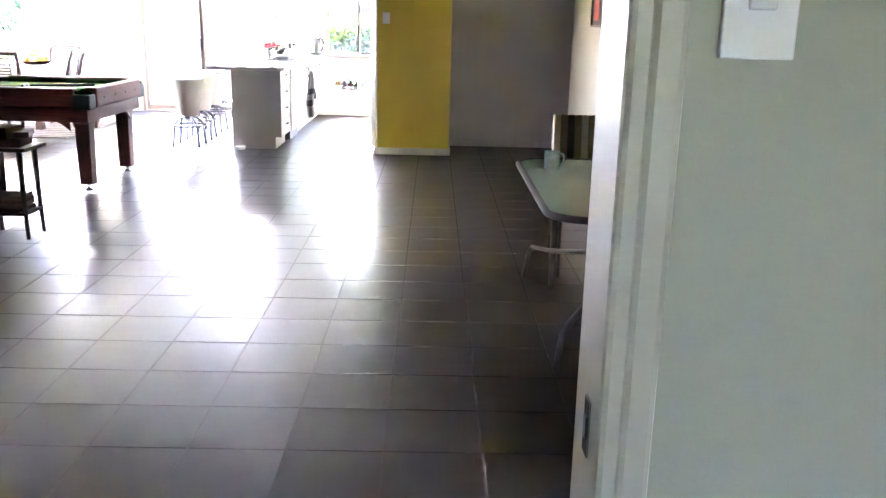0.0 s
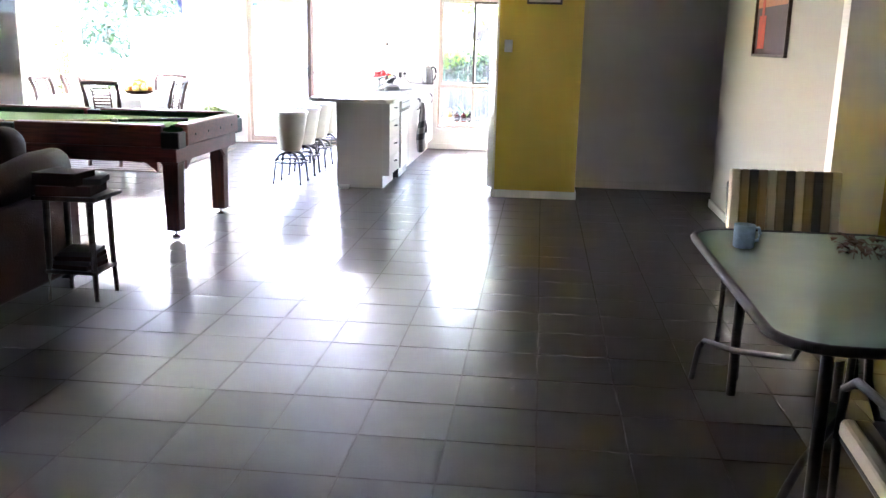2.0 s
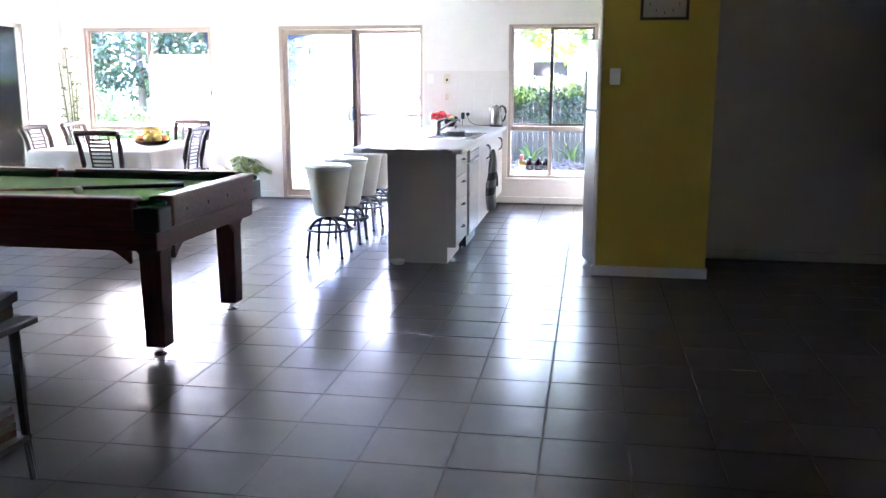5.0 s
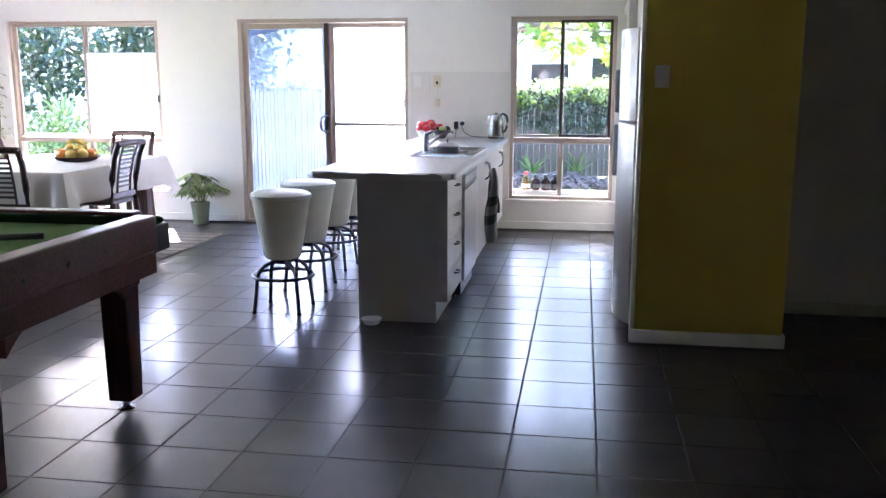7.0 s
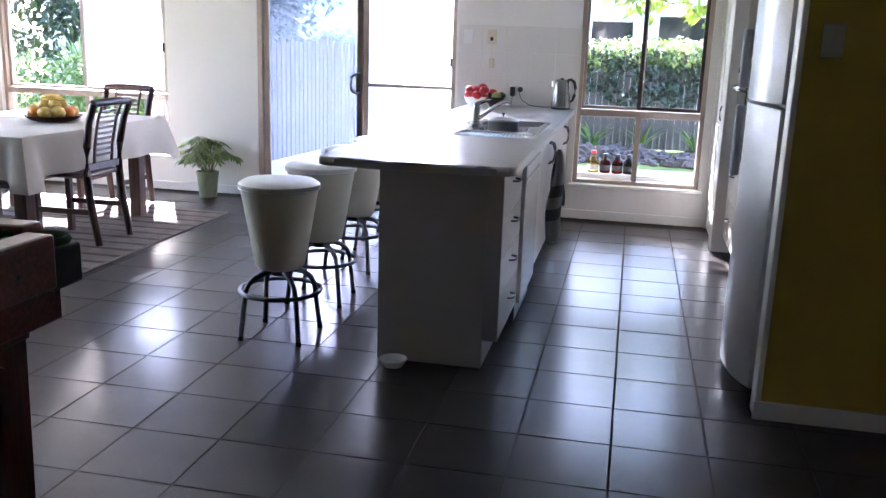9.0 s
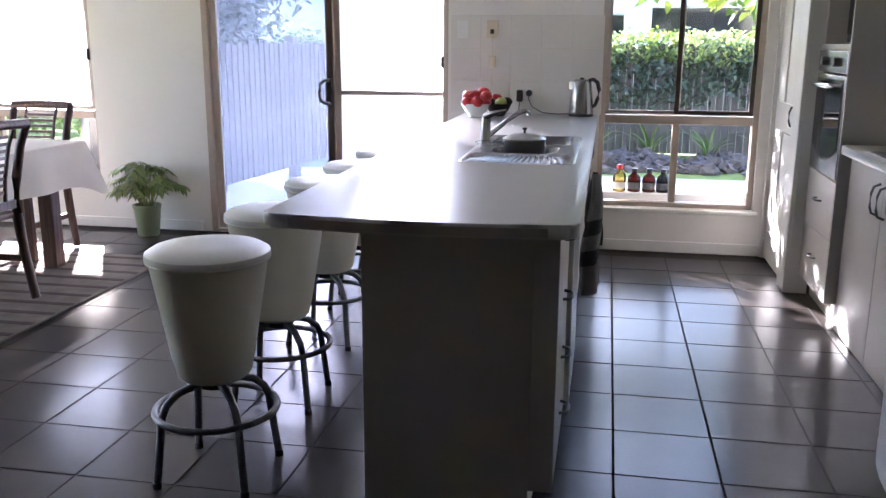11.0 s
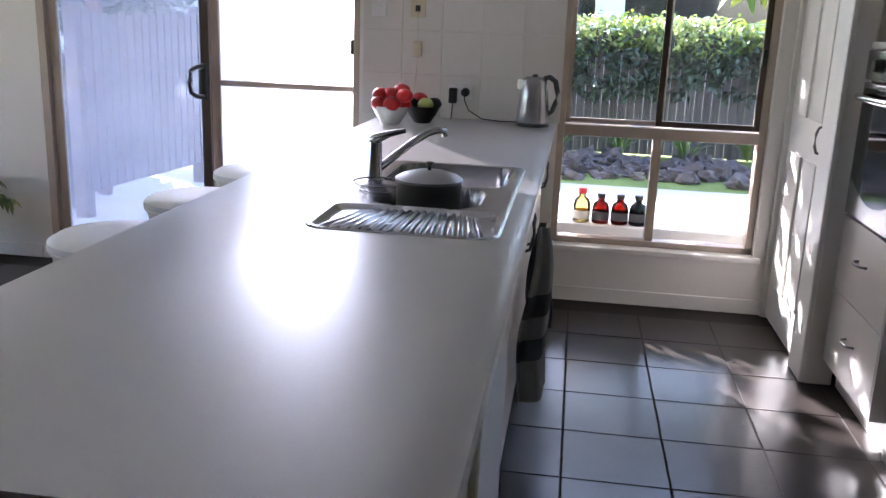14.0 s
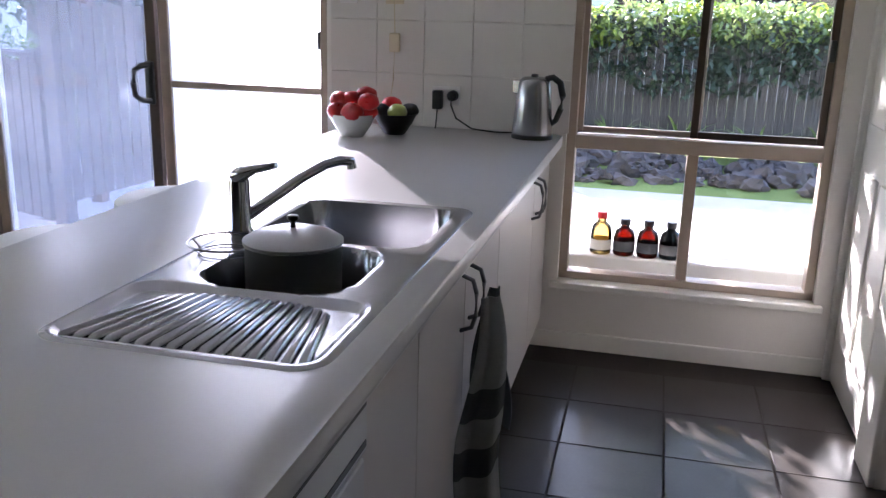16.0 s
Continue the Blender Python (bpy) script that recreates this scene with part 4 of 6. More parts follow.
ov = thing("oven_tower", "white tall oven cabinet with a microwave niche and drawers", "oven cabinet", (-0.1, 10.845, 0))
# Near side uses the grey panel colour for its shade; the other is white.
part("side_panel", box(bm_new(), -0.05, 0.525, 0.0, 0.018, 0.12, 2.3, 0.001), PANEL, ov, "laminate side panel with its shade put into the colour")
part("side_panel", box(bm_new(), -0.03, 0.525, 0.592, 0.61, 0.12, 2.3, 0.001), WHITE_LAM, ov)
part("carcass", box(bm_new(), 0.02, 0.52, 0.018, 0.592, 0.12, 1.36), WHITE_LAM, ov)
part("top_door", box(bm_new(), -0.05, -0.03, 0.02, 0.59, 1.78, 2.3, 0.003), WHITE_LAM, ov)
part("niche_back", box(bm_new(), 0.5, 0.52, 0.018, 0.592, 1.36, 1.8), PANEL, ov)
part("shelf", box(bm_new(), -0.045, 0.5, 0.018, 0.592, 1.335, 1.36, 0.002), WHITE_LAM, ov)
part("kick_board", box(bm_new(), 0.02, 0.03, 0.0, 0.61, 0.0, 0.12), WHITE_LAM, ov)
for a, b in ((0.12, 0.42), (0.423, 0.715)):
    f = part("drawer_front", box(bm_new(), -0.05, -0.03, 0.02, 0.59, a, b, 0.0025), WHITE_LAM, ov)
    part("handle", handle_bar(bm_new(), (-0.05, 0.25, (a + b) / 2 + 0.02), (-0.05, 0.35, (a + b) / 2 + 0.02), (-0.028, 0, 0)), GUNMETAL, f, "dark bowed metal handle", True)
ovn = thing("wall_oven", "built-in steel oven with a dark curved glass door", "oven", (-0.1, 10.865, 0.725))
part("fascia", box(bm_new(), -0.055, 0.02, 0.0, 0.565, 0.5, 0.605, 0.004), STEEL, ovn, "steel control fascia")
dr = part("oven_door", box(bm_new(), -0.055, -0.028, 0.0, 0.565, 0.0, 0.49, 0.006), STEEL, ovn)
gp = [(0.03, 0.47), (0.535, 0.47), (0.535, 0.14)] + [(0.03 + 0.505 * (1 - i / 10), 0.14 - 0.07 * math.sin(math.pi * i / 10)) for i in range(1, 10)] + [(0.03, 0.14)]
gb = prism(bm_new(), gp, 0.0, 0.004)
gb.transform(Matrix(((0, 0, -1, -0.0555), (1, 0, 0, 0), (0, 1, 0, 0), (0, 0, 0, 1))))
part("glass_panel", gb, DARK_GLASS, dr, "black glass panel")
part("handle", tube(bm_new(), [(-0.055, 0.05, 0.435), (-0.085, 0.055, 0.44), (-0.1, 0.16, 0.44), (-0.104, 0.28, 0.44), (-0.1, 0.41, 0.44), (-0.085, 0.51, 0.44), (-0.055, 0.515, 0.435)], 0.013, 10), CHROME, dr, "bright bowed oven handle", True)
for yy in (0.17, 0.42):
    kn = lathe(bm_new(), [(0.024, 0), (0.021, 0.022), (0.0, 0.023)], 20, cap=False)
    kn.transform(pose(-0.055, yy, 0.553, 0, -90, 0))
    part("knob", kn, BLACK, ovn, "black round knob", True)
mw = thing("microwave", "steel microwave oven with a dark door in the niche", "microwave", (-0.04, 10.89, 1.36))
part("body", box(bm_new(), 0.0, 0.4, 0, 0.5, 0.005, 0.29, 0.006), STEEL, mw)
part("door_window", box(bm_new(), -0.008, 0.0, 0.13, 0.48, 0.05, 0.26, 0.003), DARK_GLASS, mw, "dark glass door")
part("key_panel", box(bm_new(), -0.006, 0.0, 0.02, 0.11, 0.03, 0.27, 0.002), FRIDGE_SIDE, mw, "grey key panel")
rh = thing("range_hood", "white slim range hood fixed above the cooktop", "range hood", (0.165, 10.25, 1.53))
part("canopy", box(bm_new(), -0.2, 0.26, -0.3, 0.3, 0.0, 0.07, 0.01), APPL, rh)
part("duct_cover", box(bm_new(), 0.02, 0.26, -0.15, 0.15, 0.07, 1.01, 0.003), APPL, rh)

setting("wall_pantry", panelled(bm_new(), "y", -0.2, -0.095, 11.46, Y_FAR, 0, TOP, [(11.66, 12.3, 0.0, 2.06)]), CREAM, "cream wall around the pantry door", "wall")
ar = bm_new()
box(ar, -0.222, -0.198, 11.46, 11.655, 0, 2.13, 0.006)
box(ar, -0.217, -0.198, 12.3, 12.335, 0, 2.13, 0.006)
box(ar, -0.222, -0.198, 11.46, 12.335, 2.055, 2.13, 0.006)
setting("architrave", ar, TRIM, "white painted architrave around the pantry door", "trim")
pd = tagged(new("door_3"), "white four-panel pantry door with a bowed handle, closed", "door", kind="structure")
dbm = box(bm_new(), -0.193, -0.157, 11.662, 12.298, 0.012, 2.05, 0.003)
leaf = part("door_leaf", dbm, TRIM, pd)
for a, b in ((11.74, 11.955), (12.005, 12.22)):
    for z0, z1 in ((0.2, 0.85), (1.02, 1.9)):
        part("raised_panel", box(bm_new(), -0.203, -0.193, a, b, z0, z1, 0.009, 3), TRIM, leaf)
part("handle", handle_bar(bm_new(), (-0.193, 11.7, 0.9), (-0.193, 11.7, 1.02), (-0.035, 0, 0), 0.006), GUNMETAL, leaf, "dark bowed handle", True)

# bottles on the paving outside the kitchen window
for i, (x, m, capm, tall) in enumerate(((-1.13, LIQ_PALE, RED, 1.15), (-1.03, LIQ_RED, BLACK, 1), (-0.93, LIQ_RED, BLACK, 1), (-0.835, LIQ_DARK, BLACK, 1))):
    e = thing("juice_bottle", ("pale plastic bottle with a red cap on the outer sill" if i == 0 else "dark juice bottle with a black cap on the outer sill"), "bottle", (x, 12.6, 0.36), 0, "bottles outside the window")
    part("bottle_body", lathe(bm_new(), [(0.04, 0), (0.046, 0.006), (0.046, 0.08 * tall), (0.038, 0.108 * tall), (0.019, 0.122 * tall), (0.018, 0.138 * tall)], 20), m, e, "", True)
    part("label", lathe(bm_new(), [(0.0468, 0.022), (0.0468, 0.066)], 20, cap=False), STRIPE_D if i else PAPER, e, "", True)
    part("cap", lathe(bm_new(), [(0.022, 0.136 * tall), (0.022, 0.16 * tall), (0.0, 0.161 * tall)], 16, cap=False), capm, e, "", True)
tagged(part("outer_sill", box(bm_new(), W_R[0] - 0.1, W_R[1] + 0.1, Y_FAR + 0.2, Y_FAR + 0.36, 0.28, 0.36, 0.01), PAVE, None, "pale concrete outer sill below the kitchen window"), category="window sill", kind="structure")


# ---- pool table ----
PX0, PX1, PY0, PY1 = -5.0, -2.385, 5.95, 7.33
pt = thing("pool_table", "red mahogany pool table with green baize and square legs", "pool table", (0, 0, 0))
part("slate_bed", box(bm_new(), PX0 + 0.13, PX1 - 0.13, PY0 + 0.13, PY1 - 0.13, 0.74, 0.8), FELT, pt, "green baize playing surface")
CORNER = 0.085
MIDX = (PX0 + PX1) / 2


def rail(bm, a0, a1, along, p0, p1, z0, z1, b=0.012):
    if along == "x":
        box(bm, a0, a1, p0, p1, z0, z1, b)
    else:
        box(bm, p0, p1, a0, a1, z0, z1, b)
    return bm


for p0, p1, q0, q1 in ((PY0, PY0 + 0.095, PY0 + 0.095, PY0 + 0.145), (PY1 - 0.095, PY1, PY1 - 0.145, PY1 - 0.095)):
    for a0, a1 in ((PX0 + 0.14, MIDX - 0.06), (MIDX + 0.06, PX1 - 0.14)):
        r = part("rail", rail(bm_new(), a0, a1, "x", p0, p1, 0.69, 0.85), MAHOGANY, pt)
        part("cushion", rail(bm_new(), a0 + 0.02, a1 - 0.02, "x", q0, q1, 0.79, 0.838, 0.014), CUSHION, r, "dark green cushion")
for p0, p1, q0, q1 in ((PX0, PX0 + 0.095, PX0 + 0.095, PX0 + 0.145), (PX1 - 0.095, PX1, PX1 - 0.145, PX1 - 0.095)):
    r = part("rail", rail(bm_new(), PY0 + 0.14, PY1 - 0.14, "y", p0, p1, 0.69, 0.85), MAHOGANY, pt)
    part("cushion", rail(bm_new(), PY0 + 0.16, PY1 - 0.16, "y", q0, q1, 0.79, 0.838, 0.014), CUSHION, r, "dark green cushion")
    for k in range(4):
        yy = PY0 + 0.3 + k * (PY1 - PY0 - 0.6) / 3
        xx = PX1 if p1 > MIDX else PX0
        s = lathe(bm_new(), [(0.011, 0), (0.009, 0.005), (0, 0.006)], 12, cap=False)
        s.transform(pose(xx - 0.002, yy, 0.765, 0, 90 if p1 > MIDX else -90, 0))
        part("bolt_cap", s, BLACK, r, "", True)
for sx, cx in ((1, PX0 + 0.075), (-1, PX1 - 0.075)):
    for sy, cy in ((1, PY0 + 0.075), (-1, PY1 - 0.075)):
        pk = bm_new()
        box(pk, cx - 0.073, cx + 0.066, cy - 0.073, cy + 0.066, 0.68, 0.8, 0.01)
        part("corner_pocket", pk, BLACK, pt, "black moulded corner pocket")
        part("pocket_liner", ring(bm_new(), (cx + sx * 0.005, cy + sy * 0.005, 0.815), 0.06, 0.013, 20), CUSHION, pt, "", True)
for cy in (PY0 + 0.05, PY1 - 0.05):
    part("side_pocket", box(bm_new(), MIDX - 0.06, MIDX + 0.06, cy - 0.045, cy + 0.045, 0.69, 0.835, 0.012), BLACK, pt, "black side pocket")
ap = 0.055
part("apron", box(bm_new(), PX0 + ap + 0.02, PX1 - ap - 0.02, PY0 + ap, PY0 + ap + 0.03, 0.575, 0.7, 0.006), MAHOGANY, pt)
part("apron", box(bm_new(), PX0 + ap + 0.02, PX1 - ap - 0.02, PY1 - ap - 0.03, PY1 - ap, 0.575, 0.7, 0.006), MAHOGANY, pt)
for xa in (PX0 + ap, PX1 - ap - 0.03):
    part("apron", box(bm_new(), xa, xa + 0.03, PY0 + ap, PY1 - ap, 0.575, 0.7, 0.006), MAHOGANY, pt)
for cx in (PX0 + 0.14, PX1 - 0.14):
    for cy in (PY0 + 0.19, PY1 - 0.245):
        lb = bm_new()
        t = bmesh.new()
        bmesh.ops.create_cone(t, cap_ends=True, segments=4, radius1=0.075, radius2=0.084, depth=0.52)
        bmesh.ops.rotate(t, verts=t.verts, cent=(0, 0, 0), matrix=Euler((0, 0, radians(45))).to_matrix())
        bmesh.ops.bevel(t, geom=t.edges[:], offset=0.005, segments=2, affect="EDGES", profile=0.5)
        join(lb, t, Matrix.Translation((cx, cy, 0.31)))
        box(lb, cx - 0.066, cx + 0.066, cy - 0.066, cy + 0.066, 0.55, 0.66, 0.006)
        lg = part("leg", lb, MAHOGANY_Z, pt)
        part("levelling_foot", lathe(bm_new(), [(0.034, 0), (0.036, 0.008), (0.014, 0.018), (0.012, 0.052)], 18, (cx, cy, 0)), STEEL, lg, "metal levelling foot", True)


def bracket(bm, x, y, along, way, h=0.07, w=0.11):
    """A curved timber bracket under the apron, running from a leg along x or y."""
    pts = [(0, 0), (w, 0)] + [(w * (1 - k / 6), -h * (1 - math.cos(math.pi / 2 * k / 6)) ** 0.8) for k in range(1, 7)]
    t = prism(bm_new(), [(a * way, b) for a, b in pts], -0.012, 0.012, 0.0)
    m = Matrix(((1, 0, 0, x), (0, 0, 1, y), (0, 1, 0, 0.577), (0, 0, 0, 1))) if along == "x" else Matrix(((0, 0, 1, x), (1, 0, 0, y), (0, 1, 0, 0.577), (0, 0, 0, 1)))
    join(bm, t, m)
    return bm


for cx, wx_ in ((PX0 + 0.14, 1), (PX1 - 0.14, -1)):
    for cy, wy_ in ((PY0 + 0.19, 1), (PY1 - 0.245, -1)):
        part("bracket", bracket(bm_new(), cx + wx_ * 0.065, PY0 + ap + 0.015 if wy_ > 0 else PY1 - ap - 0.015, "x", wx_), MAHOGANY, pt)
        part("bracket", bracket(bm_new(), PX0 + ap + 0.015 if wx_ > 0 else PX1 - ap - 0.015, cy + wy_ * 0.065, "y", wy_), MAHOGANY, pt)
cu = thing("pool_cue", "dark wooden pool cue lying on the baize", "pool cue", (0, 0, 0.812))
part("shaft", tube(bm_new(), [(-4.0, 6.2, 0.003), (-3.2, 6.55, 0.003)], [0.006, 0.009], 10), BAMBOO, cu, "pale maple shaft", True)
part("butt", tube(bm_new(), [(-3.2, 6.55, 0.003), (-2.66, 6.79, 0.006)], [0.0095, 0.014], 10), BLACK, cu, "dark butt", True)
bl = thing("pool_ball", "single pale pool ball on the baize", "ball", (-3.07, 6.37, 0.8))
part("sphere", ball(bm_new(), (0, 0, 0.026), 0.026, 3), BALL, bl, "", True)

# ---- sofa and side table ----
so = thing("sofa", "maroon brown leather sofa with sloping rounded arms", "sofa", (-2.62, 3.95, 0))


def cushiony(x0, x1, y0, y1, z0, z1, r, puff=0.0):
    bm = box(bm_new(), x0, x1, y0, y1, z0, z1, r, 5)
    c = Vector(((x0 + x1) / 2, (y0 + y1) / 2, (z0 + z1) / 2))
    for v in bm.verts:
        v.co += (v.co - c) * 0.06 * puff * noise.noise(v.co * 3)
    return bm


part("base", cushiony(-2.3, -0.02, 0.08, 1.0, 0.06, 0.42, 0.03), LEATHER, so)
for k in range(3):
    part("seat_cushion", cushiony(-0.28 - 0.6 * (k + 1), -0.28 - 0.6 * k, 0.02, 0.75, 0.38, 0.52, 0.05, 1), LEATHER, so, "", True)
    part("back_cushion", cushiony(-0.25 - 0.6 * (k + 1), -0.25 - 0.6 * k, 0.66, 0.98, 0.45, 0.93, 0.11, 1), LEATHER, so, "", True)
for xa in (-2.34, -0.26):
    am = bm_new()
    tube(am, [(xa + 0.13, 0.02, 0.53), (xa + 0.13, 0.06, 0.57), (xa + 0.13, 0.4, 0.63), (xa + 0.13, 0.75, 0.68), (xa + 0.13, 0.97, 0.69), (xa + 0.13, 1.0, 0.66)], [0.07, 0.11, 0.12, 0.12, 0.11, 0.07], 18)
    part("arm_roll", am, LEATHER, so, "", True)
    part("arm_side", cushiony(xa + 0.02, xa + 0.25, 0.03, 1.02, 0.05, 0.58, 0.03), LEATHER, so)
for fx in (-2.25, -0.08):
    for fy in (0.12, 0.95):
        part("foot", box(bm_new(), fx - 0.03, fx + 0.03, fy - 0.03, fy + 0.03, 0, 0.06, 0.004), BLACK, so)

stb = thing("side_table", "dark stained two-tier wooden side table by the sofa", "side table", (-2.42, 4.56, 0))
part("tabletop", box(bm_new(), -0.18, 0.19, -0.16, 0.165, 0.575, 0.6, 0.006), DARKWOOD, stb)
part("shelf", box(bm_new(), -0.15, 0.15, -0.13, 0.135, 0.155, 0.175, 0.004), DARKWOOD, stb)
for lx in (-0.13, 0.135):
    for ly in (-0.11, 0.115):
        part("leg", tube(bm_new(), [(lx * 0.95, ly * 0.95, 0.575), (lx, ly, 0.2), (lx * 1.06, ly * 1.06, 0.0)], [0.02, 0.017, 0.013], 8), DARKWOOD, stb)


def book(label, loc, rz, w, d, h, cover):
    e = thing("book", label, "book", loc, rz, "books by the sofa")
    part("page_block", box(bm_new(), -w / 2 + 0.004, w / 2 - 0.004, -d / 2 + 0.004, d / 2 - 0.004, 0.003, h - 0.003), PAPER, e, "pale page block")
    cb = bm_new()
    box(cb, -w / 2, w / 2, -d / 2, d / 2, 0, 0.003, 0.001)
    box(cb, -w / 2, w / 2, -d / 2, d / 2, h - 0.003, h, 0.001)
    box(cb, -w / 2, w / 2, -d / 2, -d / 2 + 0.003, 0.003, h - 0.003)
    box(cb, w / 2 - 0.003, w / 2, -d / 2 + 0.003, d / 2, 0.003, h - 0.003)
    part("cover", cb, cover, e)
    return e


book("thick brown hardback on the side table", (-2.44, 4.55, 0.6), 8, 0.3, 0.26, 0.055, BOOK_A)
book("wide brown album on top of the books", (-2.47, 4.53, 0.655), -4, 0.26, 0.2, 0.07, BOOK_A)
book("grey paperback leaning on the book stack", (-2.34, 4.60, 0.655), 14, 0.14, 0.2, 0.035, BOOK_B)
for i in range(4):
    book("pale magazine in the stack on the lower shelf", (-2.44 + 0.01 * i, 4.56, 0.175 + 0.026 * i), -6 + 5 * i, 0.25 - 0.02 * i, 0.21, 0.025, BOOK_B if i % 2 else BOOK_A)

# ---- dining corner ----
rg = tagged(part("rug", box(bm_new(), -6.35, -3.93, 9.17, 11.5, 0.0, 0.012, 0.004), RUG, None, "taupe woven rug under the dining table"), category="rug")
for i in range(14):
    part("woven_band", box(bm_new(), -6.34, -3.94, 9.25 + i * 0.165, 9.29 + i * 0.165, 0.0115, 0.0135, 0.0005, 1), RUG_BAND, rg)

dt = thing("dining_table", "dark wooden dining table under a cream cloth", "dining table", (-5.05, 10.58, 0.012))
part("tabletop", box(bm_new(), -0.6, 0.6, -0.82, 0.82, 0.7, 0.732, 0.005), CHAIRWOOD, dt)
for lx in (-0.53, 0.53):
    for ly in (-0.74, 0.56):
        part("leg", box(bm_new(), lx - 0.045, lx + 0.045, ly - 0.045, ly + 0.045, 0, 0.7, 0.006), CHAIRWOOD, dt)
for ly in (-0.74, 0.56):
    part("apron", box(bm_new(), -0.5, 0.5, ly - 0.012, ly + 0.012, 0.61, 0.7), CHAIRWOOD, dt)

tc = thing("tablecloth", "cream linen tablecloth with hanging pleated corners", "tablecloth", (-5.05, 10.58, 0.751))


def cloth_mesh(hx, hy, drop):
    bm = bm_new()
    n = 200
    per = []
    r = 0.02
    corners = ((hx, hy), (-hx, hy), (-hx, -hy), (hx, -hy))
    for i in range(n):
        s = 4 * i / n
        k = int(s)
        f = s - k
        a, b = corners[k], corners[(k + 1) % 4]
        per.append((a[0] + (b[0] - a[0]) * f, a[1] + (b[1] - a[1]) * f, min(f, 1 - f)))
    rings = []
    for t in (0.0, 0.03, 0.12, 0.3, 0.5, 0.75, 1.0):
        row = []
        for i, (x, y, f) in enumerate(per):
            nearc = math.exp(-(f / 0.06) ** 2)
            d = Vector((x, y, 0)).normalized()
            ox = 1 if abs(abs(x) - hx) < 1e-3 else 0
            oy = 1 if abs(abs(y) - hy) < 1e-3 else 0
            out = Vector((math.copysign(ox, x), math.copysign(oy, y), 0))
            if out.length:
                out.normalize()
            wav = 0.018 * t * math.sin(i * 0.55) + 0.012 * t * math.sin(i * 0.23 + 1)
            p = Vector((x, y, 0)) + out * (0.008 * min(1, t * 20) + 0.02 * t + wav + 0.09 * nearc * t)
            z = -drop * t * (1 + 0.28 * nearc)
            row.append(bm.verts.new((p.x, p.y, z)))
        rings.append(row)
    for a, b in zip(rings, rings[1:]):
        for i in range(n):
            bm.faces.new((a[i], a[(i + 1) % n], b[(i + 1) % n], b[i]))
    inner = [bm.verts.new((v.co.x * 0.96, v.co.y * 0.96, 0.001)) for v in rings[0]]
    mid_ = bm.verts.new((0, 0, 0.001))
    for i in range(n):
        bm.faces.new((rings[0][i], inner[i], inner[(i + 1) % n], rings[0][(i + 1) % n]))
        bm.faces.new((inner[i], mid_, inner[(i + 1) % n]))
    return bm


part("cloth", cloth_mesh(0.62, 0.84, 0.26), CLOTH, tc, "", True)

ch = thing("dining_chair", "dark walnut dining chair with a slatted back", "dining chair", (-4.27, 10.32, 0.012), 0, "chairs round the dining table")
# faces -x: back posts at x = 0.03
part("seat", box(bm_new(), -0.42, 0.0, -0.2, 0.2, 0.44, 0.47, 0.012), CHAIRWOOD, ch)
for sy in (-1, 1):
    part("back_post", tube(bm_new(), [(0.06, sy * 0.185, 0.0), (0.02, sy * 0.185, 0.25), (0.0, sy * 0.185, 0.46), (0.015, sy * 0.19, 0.65), (0.05, sy * 0.2, 0.82), (0.095, sy * 0.205, 0.93)], [0.024, 0.026, 0.027, 0.025, 0.024, 0.023], 8), CHAIRWOOD, ch, "", True)
    part("front_leg", box(bm_new(), -0.41, -0.37, sy * 0.175 - 0.02, sy * 0.175 + 0.02, 0, 0.44, 0.004), CHAIRWOOD, ch)
    part("inner_upright", tube(bm_new(), [(0.0, sy * 0.1, 0.5), (0.015, sy * 0.1, 0.65), (0.05, sy * 0.105, 0.82), (0.085, sy * 0.11, 0.91)], 0.01, 6), CHAIRWOOD, ch)
    part("side_stretcher", box(bm_new(), -0.38, 0.02, sy * 0.18 - 0.01, sy * 0.18 + 0.01, 0.2, 0.235, 0.003), CHAIRWOOD, ch)
part("front_rail", box(bm_new(), -0.4, -0.38, -0.17, 0.17, 0.4, 0.44, 0.003), CHAIRWOOD, ch)
part("crest_rail", tube(bm_new(), [(0.088, -0.21, 0.93), (0.1, -0.1, 0.935), (0.104, 0, 0.937), (0.1, 0.1, 0.935), (0.088, 0.21, 0.93)], 0.025, 8), CHAIRWOOD, ch, "", True)
part("lower_rail", box(bm_new(), -0.012, 0.012, -0.18, 0.18, 0.49, 0.535, 0.004), CHAIRWOOD, ch)
for k in range(9):
    z = 0.575 + k * 0.036
    xo = 0.005 + max(0, z - 0.62) * 0.21
    part("slat", box(bm_new(), xo - 0.004, xo + 0.006, -0.1, 0.1, z, z + 0.017, 0.002), CHAIRWOOD, ch)
for x, yy, rz in ((-4.73, 9.46, -90), (-4.9, 11.62, 90), (-5.82, 10.9, 180), (-5.82, 10.2, 180)):
    copy_thing(ch, pose(x, yy, 0.012, 0, 0, rz))

